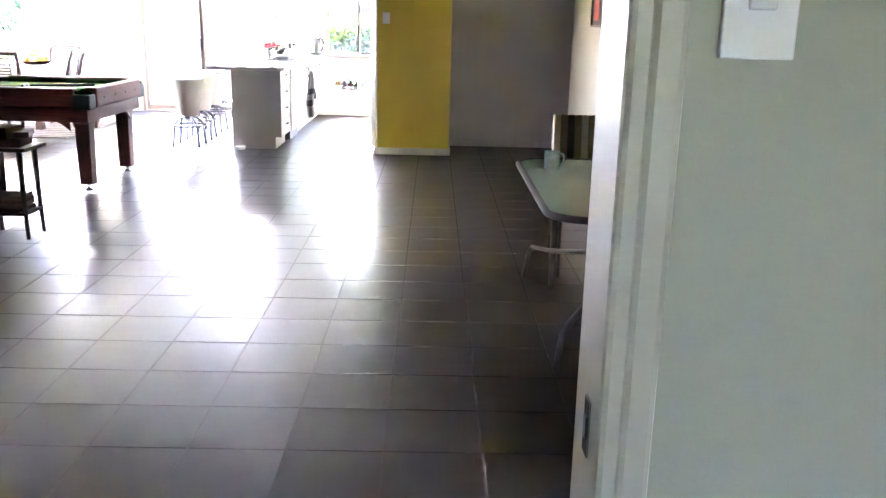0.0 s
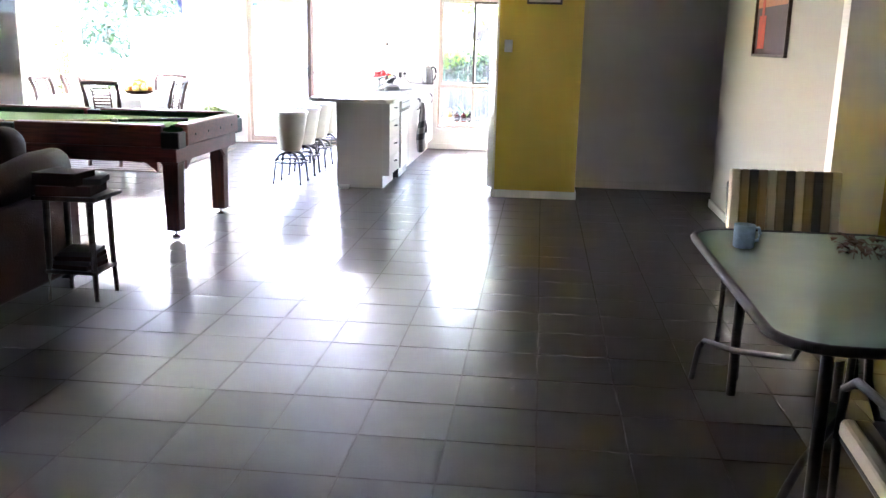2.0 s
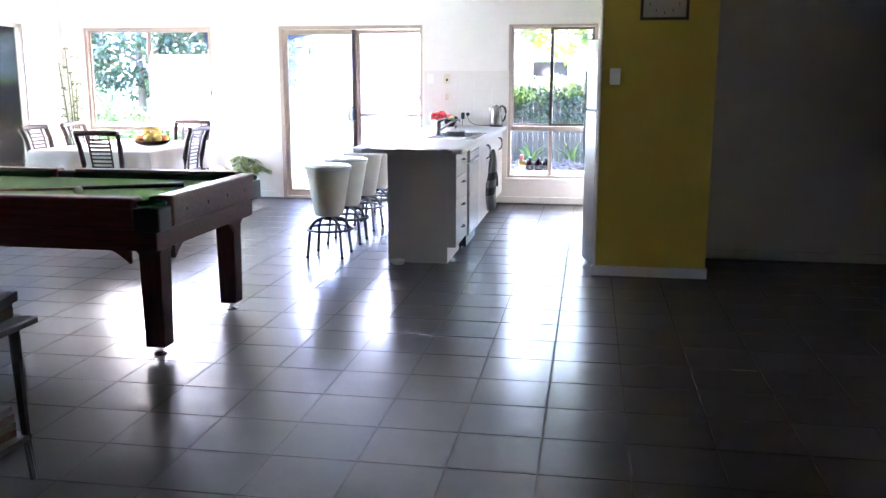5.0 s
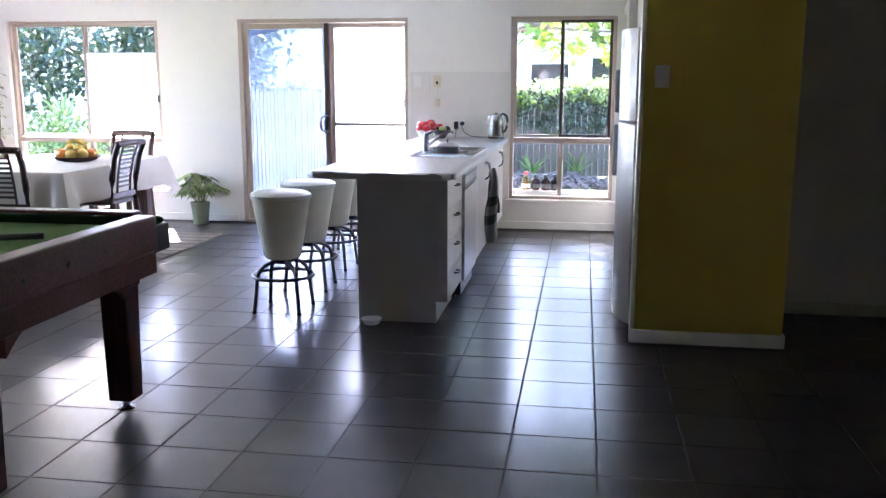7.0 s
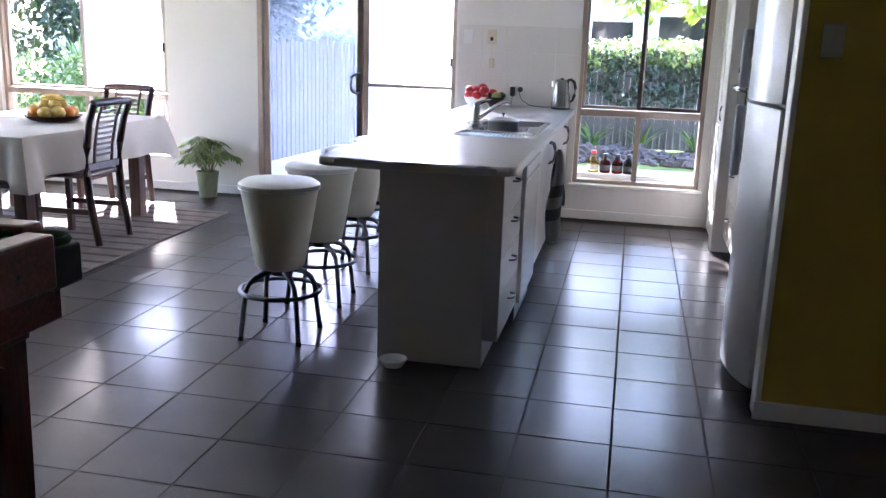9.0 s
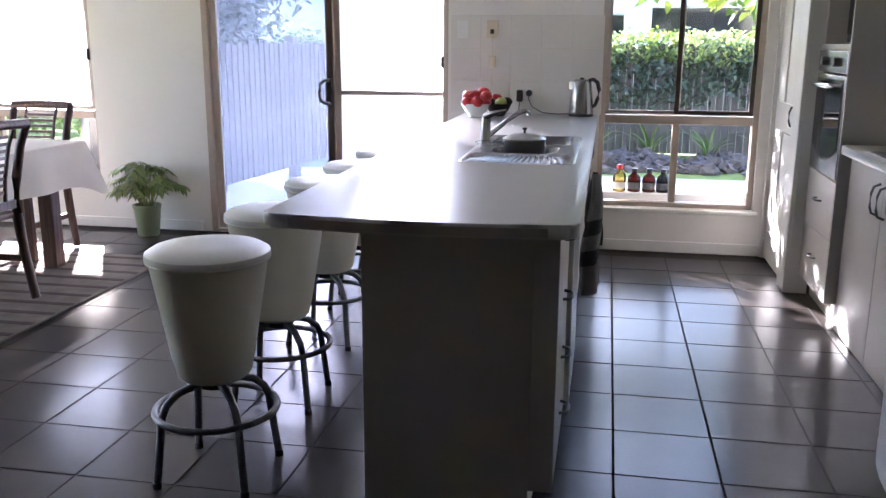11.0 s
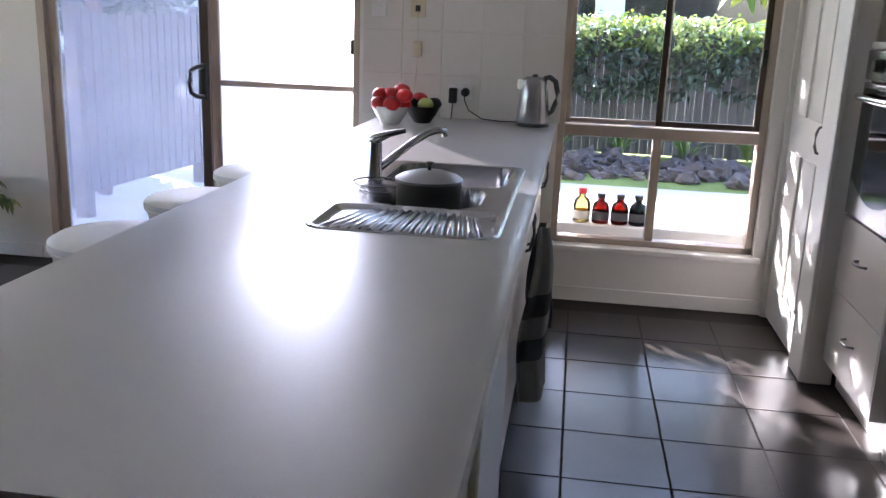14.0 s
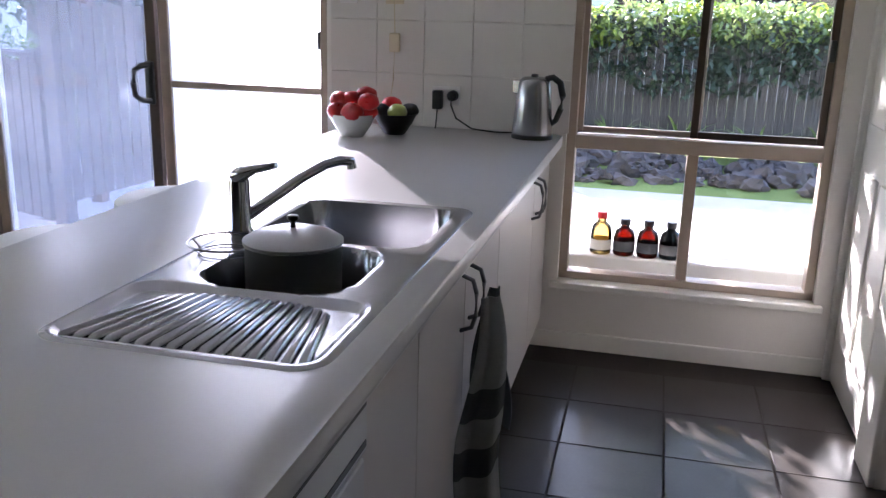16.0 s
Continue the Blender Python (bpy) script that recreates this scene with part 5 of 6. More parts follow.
fb = thing("fruit_platter", "shallow wooden bowl of mixed yellow and orange fruit", "fruit bowl", (-4.88, 10.68, 0.753))
part("platter", lathe(bm_new(), [(0.1, 0), (0.15, 0.012), (0.2, 0.045), (0.195, 0.045), (0.14, 0.02), (0, 0.015)], 36, cap=False), BOOK_A, fb, "", True)
for k in range(9):
    a = k * 0.7
    part("citrus", ball(bm_new(), (0.13 * math.cos(a), 0.13 * math.sin(a), 0.07), 0.042 + 0.004 * (k % 3), 3, 0.93, 0.05), ORANGE if k % 3 == 0 else YFRUIT, fb, "", True)
for k in range(5):
    a = k * 1.3 + 0.4
    part("mango", ball(bm_new(), (0.06 * math.cos(a), 0.06 * math.sin(a), 0.115), 0.044, 3, 0.85, 0.1), YFRUIT, fb, "", True)
for k in range(4):
    o = 0.02 * k
    part("banana", tube(bm_new(), [(-0.07, -0.03 + o, 0.16), (-0.03, -0.045 + o, 0.175), (0.03, -0.045 + o, 0.175), (0.08, -0.02 + o, 0.15)], [0.006, 0.017, 0.017, 0.006], 8), YFRUIT, fb, "yellow banana", True)


def leaf_quad(bm, p, d, n, ln, w, droop=0.0):
    """One pointed leaf from p along d, in the plane across n."""
    d, n = d.normalized(), n.normalized()
    s = d.cross(n).normalized() * w / 2
    a = bm.verts.new(p)
    m1 = p + d * ln * 0.4 + n * ln * 0.08
    b, c_ = bm.verts.new(m1 + s), bm.verts.new(m1 - s)
    m2 = p + d * ln * 0.75 + n * (ln * 0.06 - droop * 0.4)
    e, f = bm.verts.new(m2 + s * 0.7), bm.verts.new(m2 - s * 0.7)
    g = bm.verts.new(p + d * ln - n * droop)
    bm.faces.new((a, b, c_))
    bm.faces.new((b, e, f, c_))
    bm.faces.new((e, g, f))


pp = thing("pot_plant", "leafy green plant in a pale green pot by the door", "pot plant", (-4.43, 12.12, 0))
part("pot", lathe(bm_new(), [(0.07, 0), (0.075, 0.01), (0.095, 0.2), (0.1, 0.205), (0.1, 0.225), (0.09, 0.225), (0.085, 0.19), (0, 0.19)], 32, cap=False), POT_GREEN, pp, "", True)
rl = random.Random(3)
for k in range(26):
    a = k * 2.4 + rl.uniform(-0.3, 0.3)
    lift, reach = rl.uniform(0.12, 0.34), rl.uniform(0.12, 0.3)
    stem = [Vector((0.03 * math.cos(a), 0.03 * math.sin(a), 0.19)), Vector((0.5 * reach * math.cos(a), 0.5 * reach * math.sin(a), 0.2 + lift)), Vector((reach * math.cos(a), min(reach * math.sin(a), 0.17), 0.2 + lift * 0.85))]
    fbm = tube(bm_new(), stem, 0.003, 5)
    for j in range(9):
        t = 0.3 + 0.7 * j / 8
        p = stem[0].lerp(stem[1], t * 2) if t < 0.5 else stem[1].lerp(stem[2], t * 2 - 1)
        for s in (-1, 1):
            d = Vector((math.cos(a + s * 1.0), math.sin(a + s * 1.0) * (0.5 if p.y > 0.1 else 1), 0.1 - 0.5 * t))
            leaf_quad(fbm, p, d, Vector((0, 0, 1)), rl.uniform(0.06, 0.1), 0.028, 0.03)
    part("frond", fbm, LEAF_PALE, pp)

tpn = thing("tall_plant", "tall thin indoor plant with pale leaves in a cream pot", "pot plant", (-6.62, 12.05, 0))
part("pot", lathe(bm_new(), [(0.12, 0), (0.15, 0.3), (0.16, 0.33), (0.15, 0.33), (0.14, 0.28), (0, 0.28)], 28, cap=False), CERAMIC, tpn, "", True)
for k in range(4):
    a = k * 1.7
    sb = tube(bm_new(), [(0.03 * math.cos(a), 0.03 * math.sin(a), 0.27), (0.06 * math.cos(a), 0.05 * math.sin(a), 0.9), (0.1 * math.cos(a) - 0.03, 0.08 * math.sin(a), 1.35 + 0.14 * k)], [0.01, 0.008, 0.004], 6)
    for j in range(12):
        z = 0.7 + (0.65 + 0.14 * k) * j / 11
        b = j * 2.2 + k
        leaf_quad(sb, Vector((0.07 * math.cos(a), 0.06 * math.sin(a), z)), Vector((math.cos(b), math.sin(b) * 0.5, 0.25)), Vector((0, 0, 1)), 0.16, 0.05, 0.05)
    part("stem", sb, LEAF_PALE, tpn)

# ---- glass table corner ----
gt = thing("glass_table", "green tinted glass outdoor table with a black rim", "table", (0.065, 0.18, 0))
part("glass_top", prism(bm_new(), rounded(0.75, 1.63, 2.02, 3.53, 0.16), 0.705, 0.715), TABLE_GLASS, gt, "green tinted glass top")
part("rim", tube(bm_new(), [(x, yy, 0.705) for x, yy in rounded(0.745, 1.635, 2.015, 3.535, 0.165)], 0.016, 8, True), BLACK_METAL, gt, "black rounded metal rim", True)
for sx, lx, fx in ((1, 0.97, 0.83), (-1, 1.41, 1.55)):
    for sy, ly, fy in ((1, 2.32, 2.22), (-1, 3.55 - 0.1, 3.62)):
        part("leg", tube(bm_new(), [(lx, ly + 0.0, 0.7), (lx, ly, 0.0)], 0.02, 10), BLACK_METAL, gt, "", True)
        part("bent_leg", tube(bm_new(), [(lx + sx * 0.2, ly + sy * 0.35, 0.7), (lx + sx * 0.19, ly + sy * 0.33, 0.4), (lx + sx * 0.16, ly + sy * 0.28, 0.28), (lx - sx * 0.02, ly + sy * 0.05, 0.22), (fx + sx * 0.04, fy + sy * 0.02, 0.19), (fx + sx * 0.02, fy + sy * 0.005, 0.15), (fx, fy, 0.0)], 0.014, 8), BLACK_METAL, gt, "", True)


def patio_chair(loc, rz, label):
    e = thing("patio_chair", label, "chair", loc, rz, "chairs at the glass table")
    # faces +y, back at y = 0
    for sx in (-1, 1):
        part("side_tube", tube(bm_new(), [(sx * 0.245, 0.02, 0.0), (sx * 0.245, 0.05, 0.35), (sx * 0.245, 0.03, 0.6), (sx * 0.24, -0.06, 0.86), (sx * 0.21, -0.075, 0.9), (sx * 0.1, -0.08, 0.91), (0, -0.08, 0.91)], 0.014, 8), BLACK_METAL, e, "", True)
        part("front_leg", tube(bm_new(), [(sx * 0.255, 0.03, 0.58), (sx * 0.265, 0.14, 0.64), (sx * 0.265, 0.4, 0.62), (sx * 0.26, 0.5, 0.56), (sx * 0.255, 0.52, 0.4), (sx * 0.25, 0.5, 0.0)], 0.013, 8), BLACK_METAL, e, "curved arm and front leg", True)
    for z, yy in ((0.335, 0.05), (0.47, 0.05), (0.61, 0.03), (0.75, -0.02)):
        part("cross_bar", tube(bm_new(), [(-0.24, yy, z), (0.24, yy, z)], 0.008, 6), BLACK_METAL, e)
    for xx in (-0.12, 0.0, 0.12):
        part("back_bar", tube(bm_new(), [(xx, 0.05, 0.335), (xx, 0.035, 0.6), (xx, -0.055, 0.86), (xx, -0.075, 0.905)], 0.007, 6), BLACK_METAL, e)
    part("seat_rail", tube(bm_new(), [(-0.245, 0.05, 0.36), (-0.245, 0.5, 0.4), (0.245, 0.5, 0.4), (0.245, 0.05, 0.36)], 0.011, 8, True), BLACK_METAL, e)
    cols = [STRIPE_L, STRIPE_M, STRIPE_D, STRIPE_M, STRIPE_L, STRIPE_D, STRIPE_M, STRIPE_L, STRIPE_M, STRIPE_D, STRIPE_M, STRIPE_L]
    for i, m in enumerate(cols):
        u0, u1 = -0.258 + 0.043 * i, -0.258 + 0.043 * (i + 1)
        b = bm_new()
        box(b, u0, u1, -0.025, 0.035, 0.0, 0.56, 0.008)
        b.transform(pose(0, 0.1, 0.39, 9, 0, 0))
        part("back_cushion_stripe", b, m, e)
        b = bm_new()
        box(b, u0, u1, 0.05, 0.52, 0.0, 0.055, 0.012)
        b.transform(pose(0, 0, 0.375, 4, 0, 0))
        part("seat_cushion_stripe", b, m, e)
    return e


near_chair = patio_chair((1.295, 1.84, 0), 0, "black metal patio chair with a striped cushion, pulled to the table")
far_chair = patio_chair((1.345, 4.32, 0), 180, "black metal patio chair with a beige and charcoal striped cushion")
near_chair.scale = (1, 1, 0.98)
far_chair.scale = (1, 1, 0.955)

mg = thing("mug", "blue checked ceramic mug on the glass table", "mug", (0.965, 3.38, 0.715), 20)
part("cup", lathe(bm_new(), [(0.036, 0), (0.04, 0.004), (0.041, 0.09), (0.038, 0.09), (0.037, 0.008), (0, 0.007)], 28, cap=False), MUG, mg, "", True)
part("handle", tube(bm_new(), [(0.04, 0, 0.075), (0.062, 0, 0.075), (0.07, 0, 0.05), (0.062, 0, 0.025), (0.04, 0, 0.02)], 0.006, 8), MUG, mg, "", True)
wb = thing("wicker_bowl", "dark open-weave wicker bowl standing on the glass table", "bowl", (1.55, 2.95, 0.715))
for r, z in ((0.066, 0.006), (0.094, 0.032), (0.118, 0.062), (0.137, 0.094), (0.15, 0.126)):
    part("hoop", ring(bm_new(), (0, 0, z), r, 0.0045, 36), WICKER, wb, "", True)
part("rim", ring(bm_new(), (0, 0, 0.155), 0.16, 0.009, 36), WICKER, wb, "thick bound rim", True)
part("base", lathe(bm_new(), [(0.066, 0.0), (0.066, 0.008), (0.0, 0.009)], 28), WICKER, wb, "", True)
for k in range(30):
    a = k * math.pi / 15
    part("stake", tube(bm_new(), [(r * math.cos(a + q), r * math.sin(a + q), z) for r, z, q in ((0.064, 0.004, 0.0), (0.094, 0.032, 0.08), (0.137, 0.094, 0.2), (0.159, 0.155, 0.3))], 0.0035, 5), WICKER, wb)
tr = thing("dried_flowers", "bunch of brown dried flowers lying on the glass table", "dried flowers", (1.45, 3.33, 0.718))
fbm = bm_new()
rf = random.Random(9)
for k in range(70):
    p = Vector((rf.uniform(-0.14, 0.14), rf.uniform(-0.12, 0.12), rf.uniform(0.0, 0.04)))
    leaf_quad(fbm, p, Vector((rf.uniform(-1, 1), rf.uniform(-1, 1), rf.uniform(0, 0.7))), Vector((0, 0, 1)), rf.uniform(0.04, 0.08), 0.028, 0.01)
for k in range(8):
    tube(fbm, [(-0.12 + 0.03 * k, -0.1, 0.005), (0.02 * k - 0.05, 0.1, 0.02)], 0.002, 5)
part("petals", fbm, WICKER, tr)
bt2 = thing("oil_bottle", "small clear glass bottle with a pale stopper on the table", "bottle", (1.6, 3.3, 0.715))
part("bottle_body", lathe(bm_new(), [(0.03, 0), (0.033, 0.01), (0.033, 0.08), (0.014, 0.12), (0.011, 0.16)], 20), LIQ_PALE, bt2, "", True)
part("stopper", lathe(bm_new(), [(0.013, 0.16), (0.014, 0.18), (0, 0.185)], 14, cap=False), PAPER, bt2, "", True)

# things on the ledge
for x, yy, h, m, lab in ((2.23, 4.65, 0.3, LIQ_PALE, "clear glass bottle standing on the yellow ledge"), (2.2, 4.5, 0.24, GFRUIT, "lime green bottle standing on the yellow ledge")):
    e = thing("bottle", lab, "bottle", (x, yy, 1.14), 0, "bottles on the ledge")
    part("bottle_body", lathe(bm_new(), [(0.04, 0), (0.045, 0.01), (0.045, h * 0.55), (0.018, h * 0.8), (0.016, h)], 20), m, e, "", True)
    part("cap", lathe(bm_new(), [(0.019, h), (0.018, h + 0.025), (0, h + 0.026)], 14, cap=False), PAPER, e, "", True)
jr = thing("storage_jar", "clear plastic storage jar with pale stripes on the ledge", "jar", (2.2, 4.24, 1.14))
part("jar_body", box(bm_new(), -0.07, 0.07, -0.09, 0.09, 0, 0.19, 0.015), IVORY, jr, "", True)
for z in (0.05, 0.15):
    part("band", box(bm_new(), -0.072, 0.072, -0.092, 0.092, z, z + 0.02, 0.01), PAPER, jr)
part("lid", box(bm_new(), -0.074, 0.074, -0.094, 0.094, 0.19, 0.21, 0.006), WPLAST, jr)
bx = thing("wooden_box", "reddish brown wooden box on the yellow ledge", "box", (2.24, 3.95, 1.14))
part("body", box(bm_new(), -0.09, 0.09, -0.13, 0.13, 0, 0.17, 0.004), MAHOGANY, bx)
part("lid", box(bm_new(), -0.094, 0.094, -0.134, 0.134, 0.17, 0.2, 0.004), MAHOGANY, bx)
bf = thing("bamboo_screen", "upright strip of stacked split bamboo on the ledge", "bamboo screen", (2.1, 5.03, 1.14))
for k in range(40):
    b = tube(bm_new(), [(0.0, 0, 0.012 + k * 0.0235), (0.1, 0, 0.012 + k * 0.0235)], 0.0115, 6)
    part("bamboo_piece", b, BAMBOO, bf)
part("backing_strip", box(bm_new(), 0.1, 0.115, -0.015, 0.015, 0, 0.95, 0.002), DARKWOOD, bf)


def picture(name, label, loc, rz, w, h, layers):
    e = thing(name, label, "picture", loc, rz)
    b = bm_new()
    for q in ((-w / 2, w / 2, h - 0.02, h), (-w / 2, w / 2, 0, 0.02), (-w / 2, -w / 2 + 0.02, 0.02, h - 0.02), (w / 2 - 0.02, w / 2, 0.02, h - 0.02)):
        box(b, q[0], q[1], -0.025, 0, q[2], q[3], 0.002)
    part("picture_frame", b, DARKWOOD, e)
    for x0, x1, z0, z1, m, dy in layers:
        part("print", box(bm_new(), x0, x1, -0.01 - dy, -0.002, z0, z1), m, e)
    return e


picture("wall_picture", "dark framed print of a red vase on terracotta", (1.8, 6.72, 1.415), -90, 0.96, 1.0,
        [(-0.44, 0.44, 0.36, 0.98, PIC_TOP, 0.0), (-0.44, 0.44, 0.02, 0.36, PIC_LOW, 0.001), (-0.36, -0.16, 0.06, 0.3, PIC_RED, 0.003), (-0.29, -0.22, 0.3, 0.42, PIC_RED, 0.003)])
ckk = picture("wall_clock", "square dark framed wall clock with a white face", (0.152, 8.487, 1.835), 0, 0.33, 0.33, [(-0.145, 0.145, 0.02, 0.31, PAPER, 0.0)])
ckk["category"] = "clock"
for k in range(12):
    a = k * math.pi / 6
    part("hour_mark", box(bm_new(), -0.003 + 0.115 * math.sin(a), 0.003 + 0.115 * math.sin(a), -0.0125, -0.0105, 0.165 + 0.115 * math.cos(a) - 0.008, 0.165 + 0.115 * math.cos(a) + 0.008), BLACK, ckk)
part("hour_pointer", tube(bm_new(), [(0, -0.014, 0.165), (0.05, -0.014, 0.2)], 0.003, 5), BLACK, ckk)
part("minute_pointer", tube(bm_new(), [(0, -0.016, 0.165), (-0.03, -0.016, 0.255)], 0.002, 5), BLACK, ckk)

# ---- garden ----
GZ = -0.14
g = bm_new()
bmesh.ops.create_grid(g, x_segments=60, y_segments=60, size=300)
for v in g.verts:
    v.co.z = GZ
setting("ground", g, LAWN, "mown lawn around the house", "ground")
# Carried past the kitchen window in place of brightly sunlit lawn.
setting("pavement", box(bm_new(), -9.5, 3.2, Y_FAR + 0.2, 16.45, GZ - 0.05, GZ + 0.03), PAVE, "pale concrete paving by the sliding door, also standing in for sunlit lawn", "pavement")
ev = bm_new()
box(ev, X_LEFT - 0.75, 4.3, Y_FAR + 0.2, Y_FAR + 0.75, 2.5, 2.7)
box(ev, X_LEFT - 0.75, X_LEFT - 0.2, -3.6, Y_FAR + 0.2, 2.5, 2.7)
setting("eaves", ev, RENDER, "pale lined eaves above the windows", "eaves")


def paling_fence(name, label, p, q, z0, z1, step=0.1, rails=(0.3, 1.1), posts=2.4, gap=0.012):
    e = thing(name, label, "fence", (p[0], p[1], GZ), math.degrees(math.atan2(q[1] - p[1], q[0] - p[0])))
    ln = math.hypot(q[0] - p[0], q[1] - p[1])
    n = int(ln / step)
    meshes = []
    for v in range(4):
        b = bm_new()
        box(b, gap / 2, step - gap / 2, -0.008, 0.008, z0, z1 - 0.012 * v, 0.002, 1)
        o = part("paling", b, PALING, e)
        o.location.x = v * step
        meshes.append(o.data)
    rp = random.Random(4)
    for i in range(4, n):
        o = new("paling", meshes[rp.randrange(4)])
        o.parent = e
        o.location = (i * step, rp.uniform(-0.003, 0.003), 0)
    for z in rails:
        part("fence_rail", box(bm_new(), 0, ln, 0.01, 0.05, z, z + 0.07, 0.003), PALING, e)
    for i in range(int(ln / posts) + 1):
        part("fence_post", box(bm_new(), i * posts - 0.05, i * posts + 0.05, 0.01, 0.11, 0, z1 + 0.05, 0.005), PALING, e)
    return e


paling_fence("fence", "weathered grey timber paling fence behind the garden bed", (-6.5, 18.9), (7, 18.9), 0.02, 1.5, rails=(0.35, 1.2), gap=0.004)
paling_fence("fence", "weathered timber side fence with a gap under the palings", (-4.62, 13.75), (-4.2, 17.2), 0.22, 1.5, 0.1, rails=(0.3, 1.05), posts=1.6, gap=0.02)

low = paling_fence("fence", "low weathered paling fence with a flat capping board", (-6.3, 14.35), (-4.86, 13.86), 0.05, 1.13, 0.1, rails=(0.3, 0.85), posts=1.4, gap=0.01)
part("capping_board", box(bm_new(), -0.02, 1.56, -0.06, 0.07, 1.135, 1.165, 0.004), PALING, low, "flat grey capping board")


def leaf_cloud(bm, c, rad, n, size, rg, flat=0.0):
    for _ in range(n):
        v = Vector((rg.gauss(0, 1), rg.gauss(0, 1), rg.gauss(0, 1))).normalized()
        k = rg.uniform(0.45, 1.0) ** 0.5
        bump_ = 1 + 0.28 * noise.noise(v * 2.3 + Vector(c))
        p = Vector(c) + Vector((v.x * rad[0], v.y * rad[1], v.z * rad[2])) * k * bump_
        d = Vector((rg.uniform(-1, 1), rg.uniform(-1, 1), rg.uniform(-1, 0.6)))
        leaf_quad(bm, p, d, Vector((rg.uniform(-1, 1), rg.uniform(-1, 1), 1)), size * rg.uniform(0.6, 1.3), size * 0.5, size * 0.2)
    return bm


rg_ = random.Random(11)
# hedge hanging over the back fence: one clump after another, unevenly high
hg = thing("hedge", "sunlit leafy hedge growing along the paling fence", "hedge", (0, 0, GZ))
for i in range(26):
    x = -5.6 + i * 0.42
    part("clump", leaf_cloud(bm_new(), (x, 18.95 + rg_.uniform(-0.15, 0.2), 1.42 + rg_.uniform(-0.07, 0.07)), (0.45, 0.5, 0.24), 520, 0.085, rg_), LEAF_PALE if i % 3 else LEAF_YELLOW, hg)
    # Lower clumps in dark leaves put the hedge's underside shade into colour.
    part("shaded_clump", leaf_cloud(bm_new(), (x, 18.72 + rg_.uniform(-0.08, 0.08), 1.12 + rg_.uniform(-0.12, 0.1)), (0.36, 0.2, 0.36), 260, 0.09, rg_), LEAF_SHADE, hg)

# garden bed of rough stones
rk = thing("garden_stones", "bed of rough purple brown stones along the fence", "stones", (0, 0, GZ))
rmesh = []
for v in range(6):
    o = part("stone", ball(bm_new(), (0, 0, 0.0), 0.11, 2, 0.6, 0.9), ROCK, rk)
    o.location = (-3 + v * 0.2, 17.0, 0.04)
    rmesh.append(o.data)
for i in range(280):
    o = new("stone", rmesh[rg_.randrange(6)])
    o.parent = rk
    s = rg_.uniform(0.5, 1.3)
    o.location, o.rotation_euler, o.scale = (rg_.uniform(-3.6, 2.6), rg_.uniform(16.85, 18.5), rg_.uniform(0.0, 0.08)), (rg_.uniform(-0.4, 0.4), rg_.uniform(-0.4, 0.4), rg_.uniform(0, 6)), (s, s, s)
for k in range(7):
    sp_ = thing("strap_plant", "clump of green strap leaves in the garden bed", "plant", (-2.9 + k * 0.75, 18.4 + 0.2 * (k % 2), GZ), 0, "plants in the garden bed")
    b = bm_new()
    for j in range(22):
        a = rg_.uniform(0, 6.28)
        leaf_quad(b, Vector((0.03 * math.cos(a), 0.03 * math.sin(a), 0.02)), Vector((math.cos(a) * 0.7, math.sin(a) * 0.7, rg_.uniform(0.6, 1.4))), Vector((-math.cos(a), -math.sin(a), 0.8)), rg_.uniform(0.35, 0.6), 0.035, 0.12)
    part("leaves", b, LEAF, sp_)


def tree(name, label, base, trunk, crowns, n, size, leafm, rg2):
    e = thing(name, label, "tree", (base[0], base[1], GZ))
    tb_ = tube(bm_new(), [(0, 0, 0), (0.04, 0.02, trunk * 0.5), (0.0, 0.0, trunk)], [0.12, 0.09, 0.07], 10)
    for cx, cy, cz, *_ in crowns:
        tube(tb_, [(0, 0, trunk * 0.8), (cx * 0.5, cy * 0.5, (trunk + cz) / 2), (cx, cy, cz)], [0.06, 0.035, 0.012], 6)
    part("trunk", tb_, BARK, e)
    cb_ = bm_new()
    for cx, cy, cz, rx, ry, rz, *own in crowns:
        leaf_cloud(cb_, (cx, cy, cz), (rx, ry, rz), own[0] if own else n, size, rg2)
    part("crown", cb_, leafm, e)
    return e


tree("tree", "broad-leaved tree with yellow green leaves near the kitchen window", (-2.6, 15.6), 2.4, [(-0.4, 0.0, 3.5, 0.7, 0.7, 0.5, 1300), (0.2, 0.1, 4.1, 0.9, 0.8, 0.5, 1000), (-0.6, 0.2, 4.0, 0.7, 0.7, 0.5, 600), (0.25, 0.0, 3.0, 0.5, 0.5, 0.3, 120), (0.0, 0.0, 2.5, 0.8, 0.5, 0.36, 150), (1.75, -0.3, 2.3, 0.5, 0.45, 0.42, 190), (2.6, -0.2, 2.2, 0.6, 0.5, 0.42, 260), (3.3, 0.0, 2.4, 0.6, 0.5, 0.5, 260), (2.2, 0.6, 2.9, 0.9, 0.6, 0.5, 340)], 300, 0.17, LEAF_YELLOW, rg_)
# The shade of these two trees is put into their dark leaf colour.
tree("tree", "dense dark green tree beyond the side fence", (-6.25, 16.8), 1.6, [(0, 0, 2.5, 0.72, 0.7, 0.9), (0.05, 0.2, 3.4, 0.72, 0.8, 0.9), (-0.1, -0.2, 4.2, 0.72, 0.8, 0.8), (0.1, 0.1, 1.7, 0.7, 0.6, 0.6)], 3600, 0.13, LEAF_SHADE, rg_)
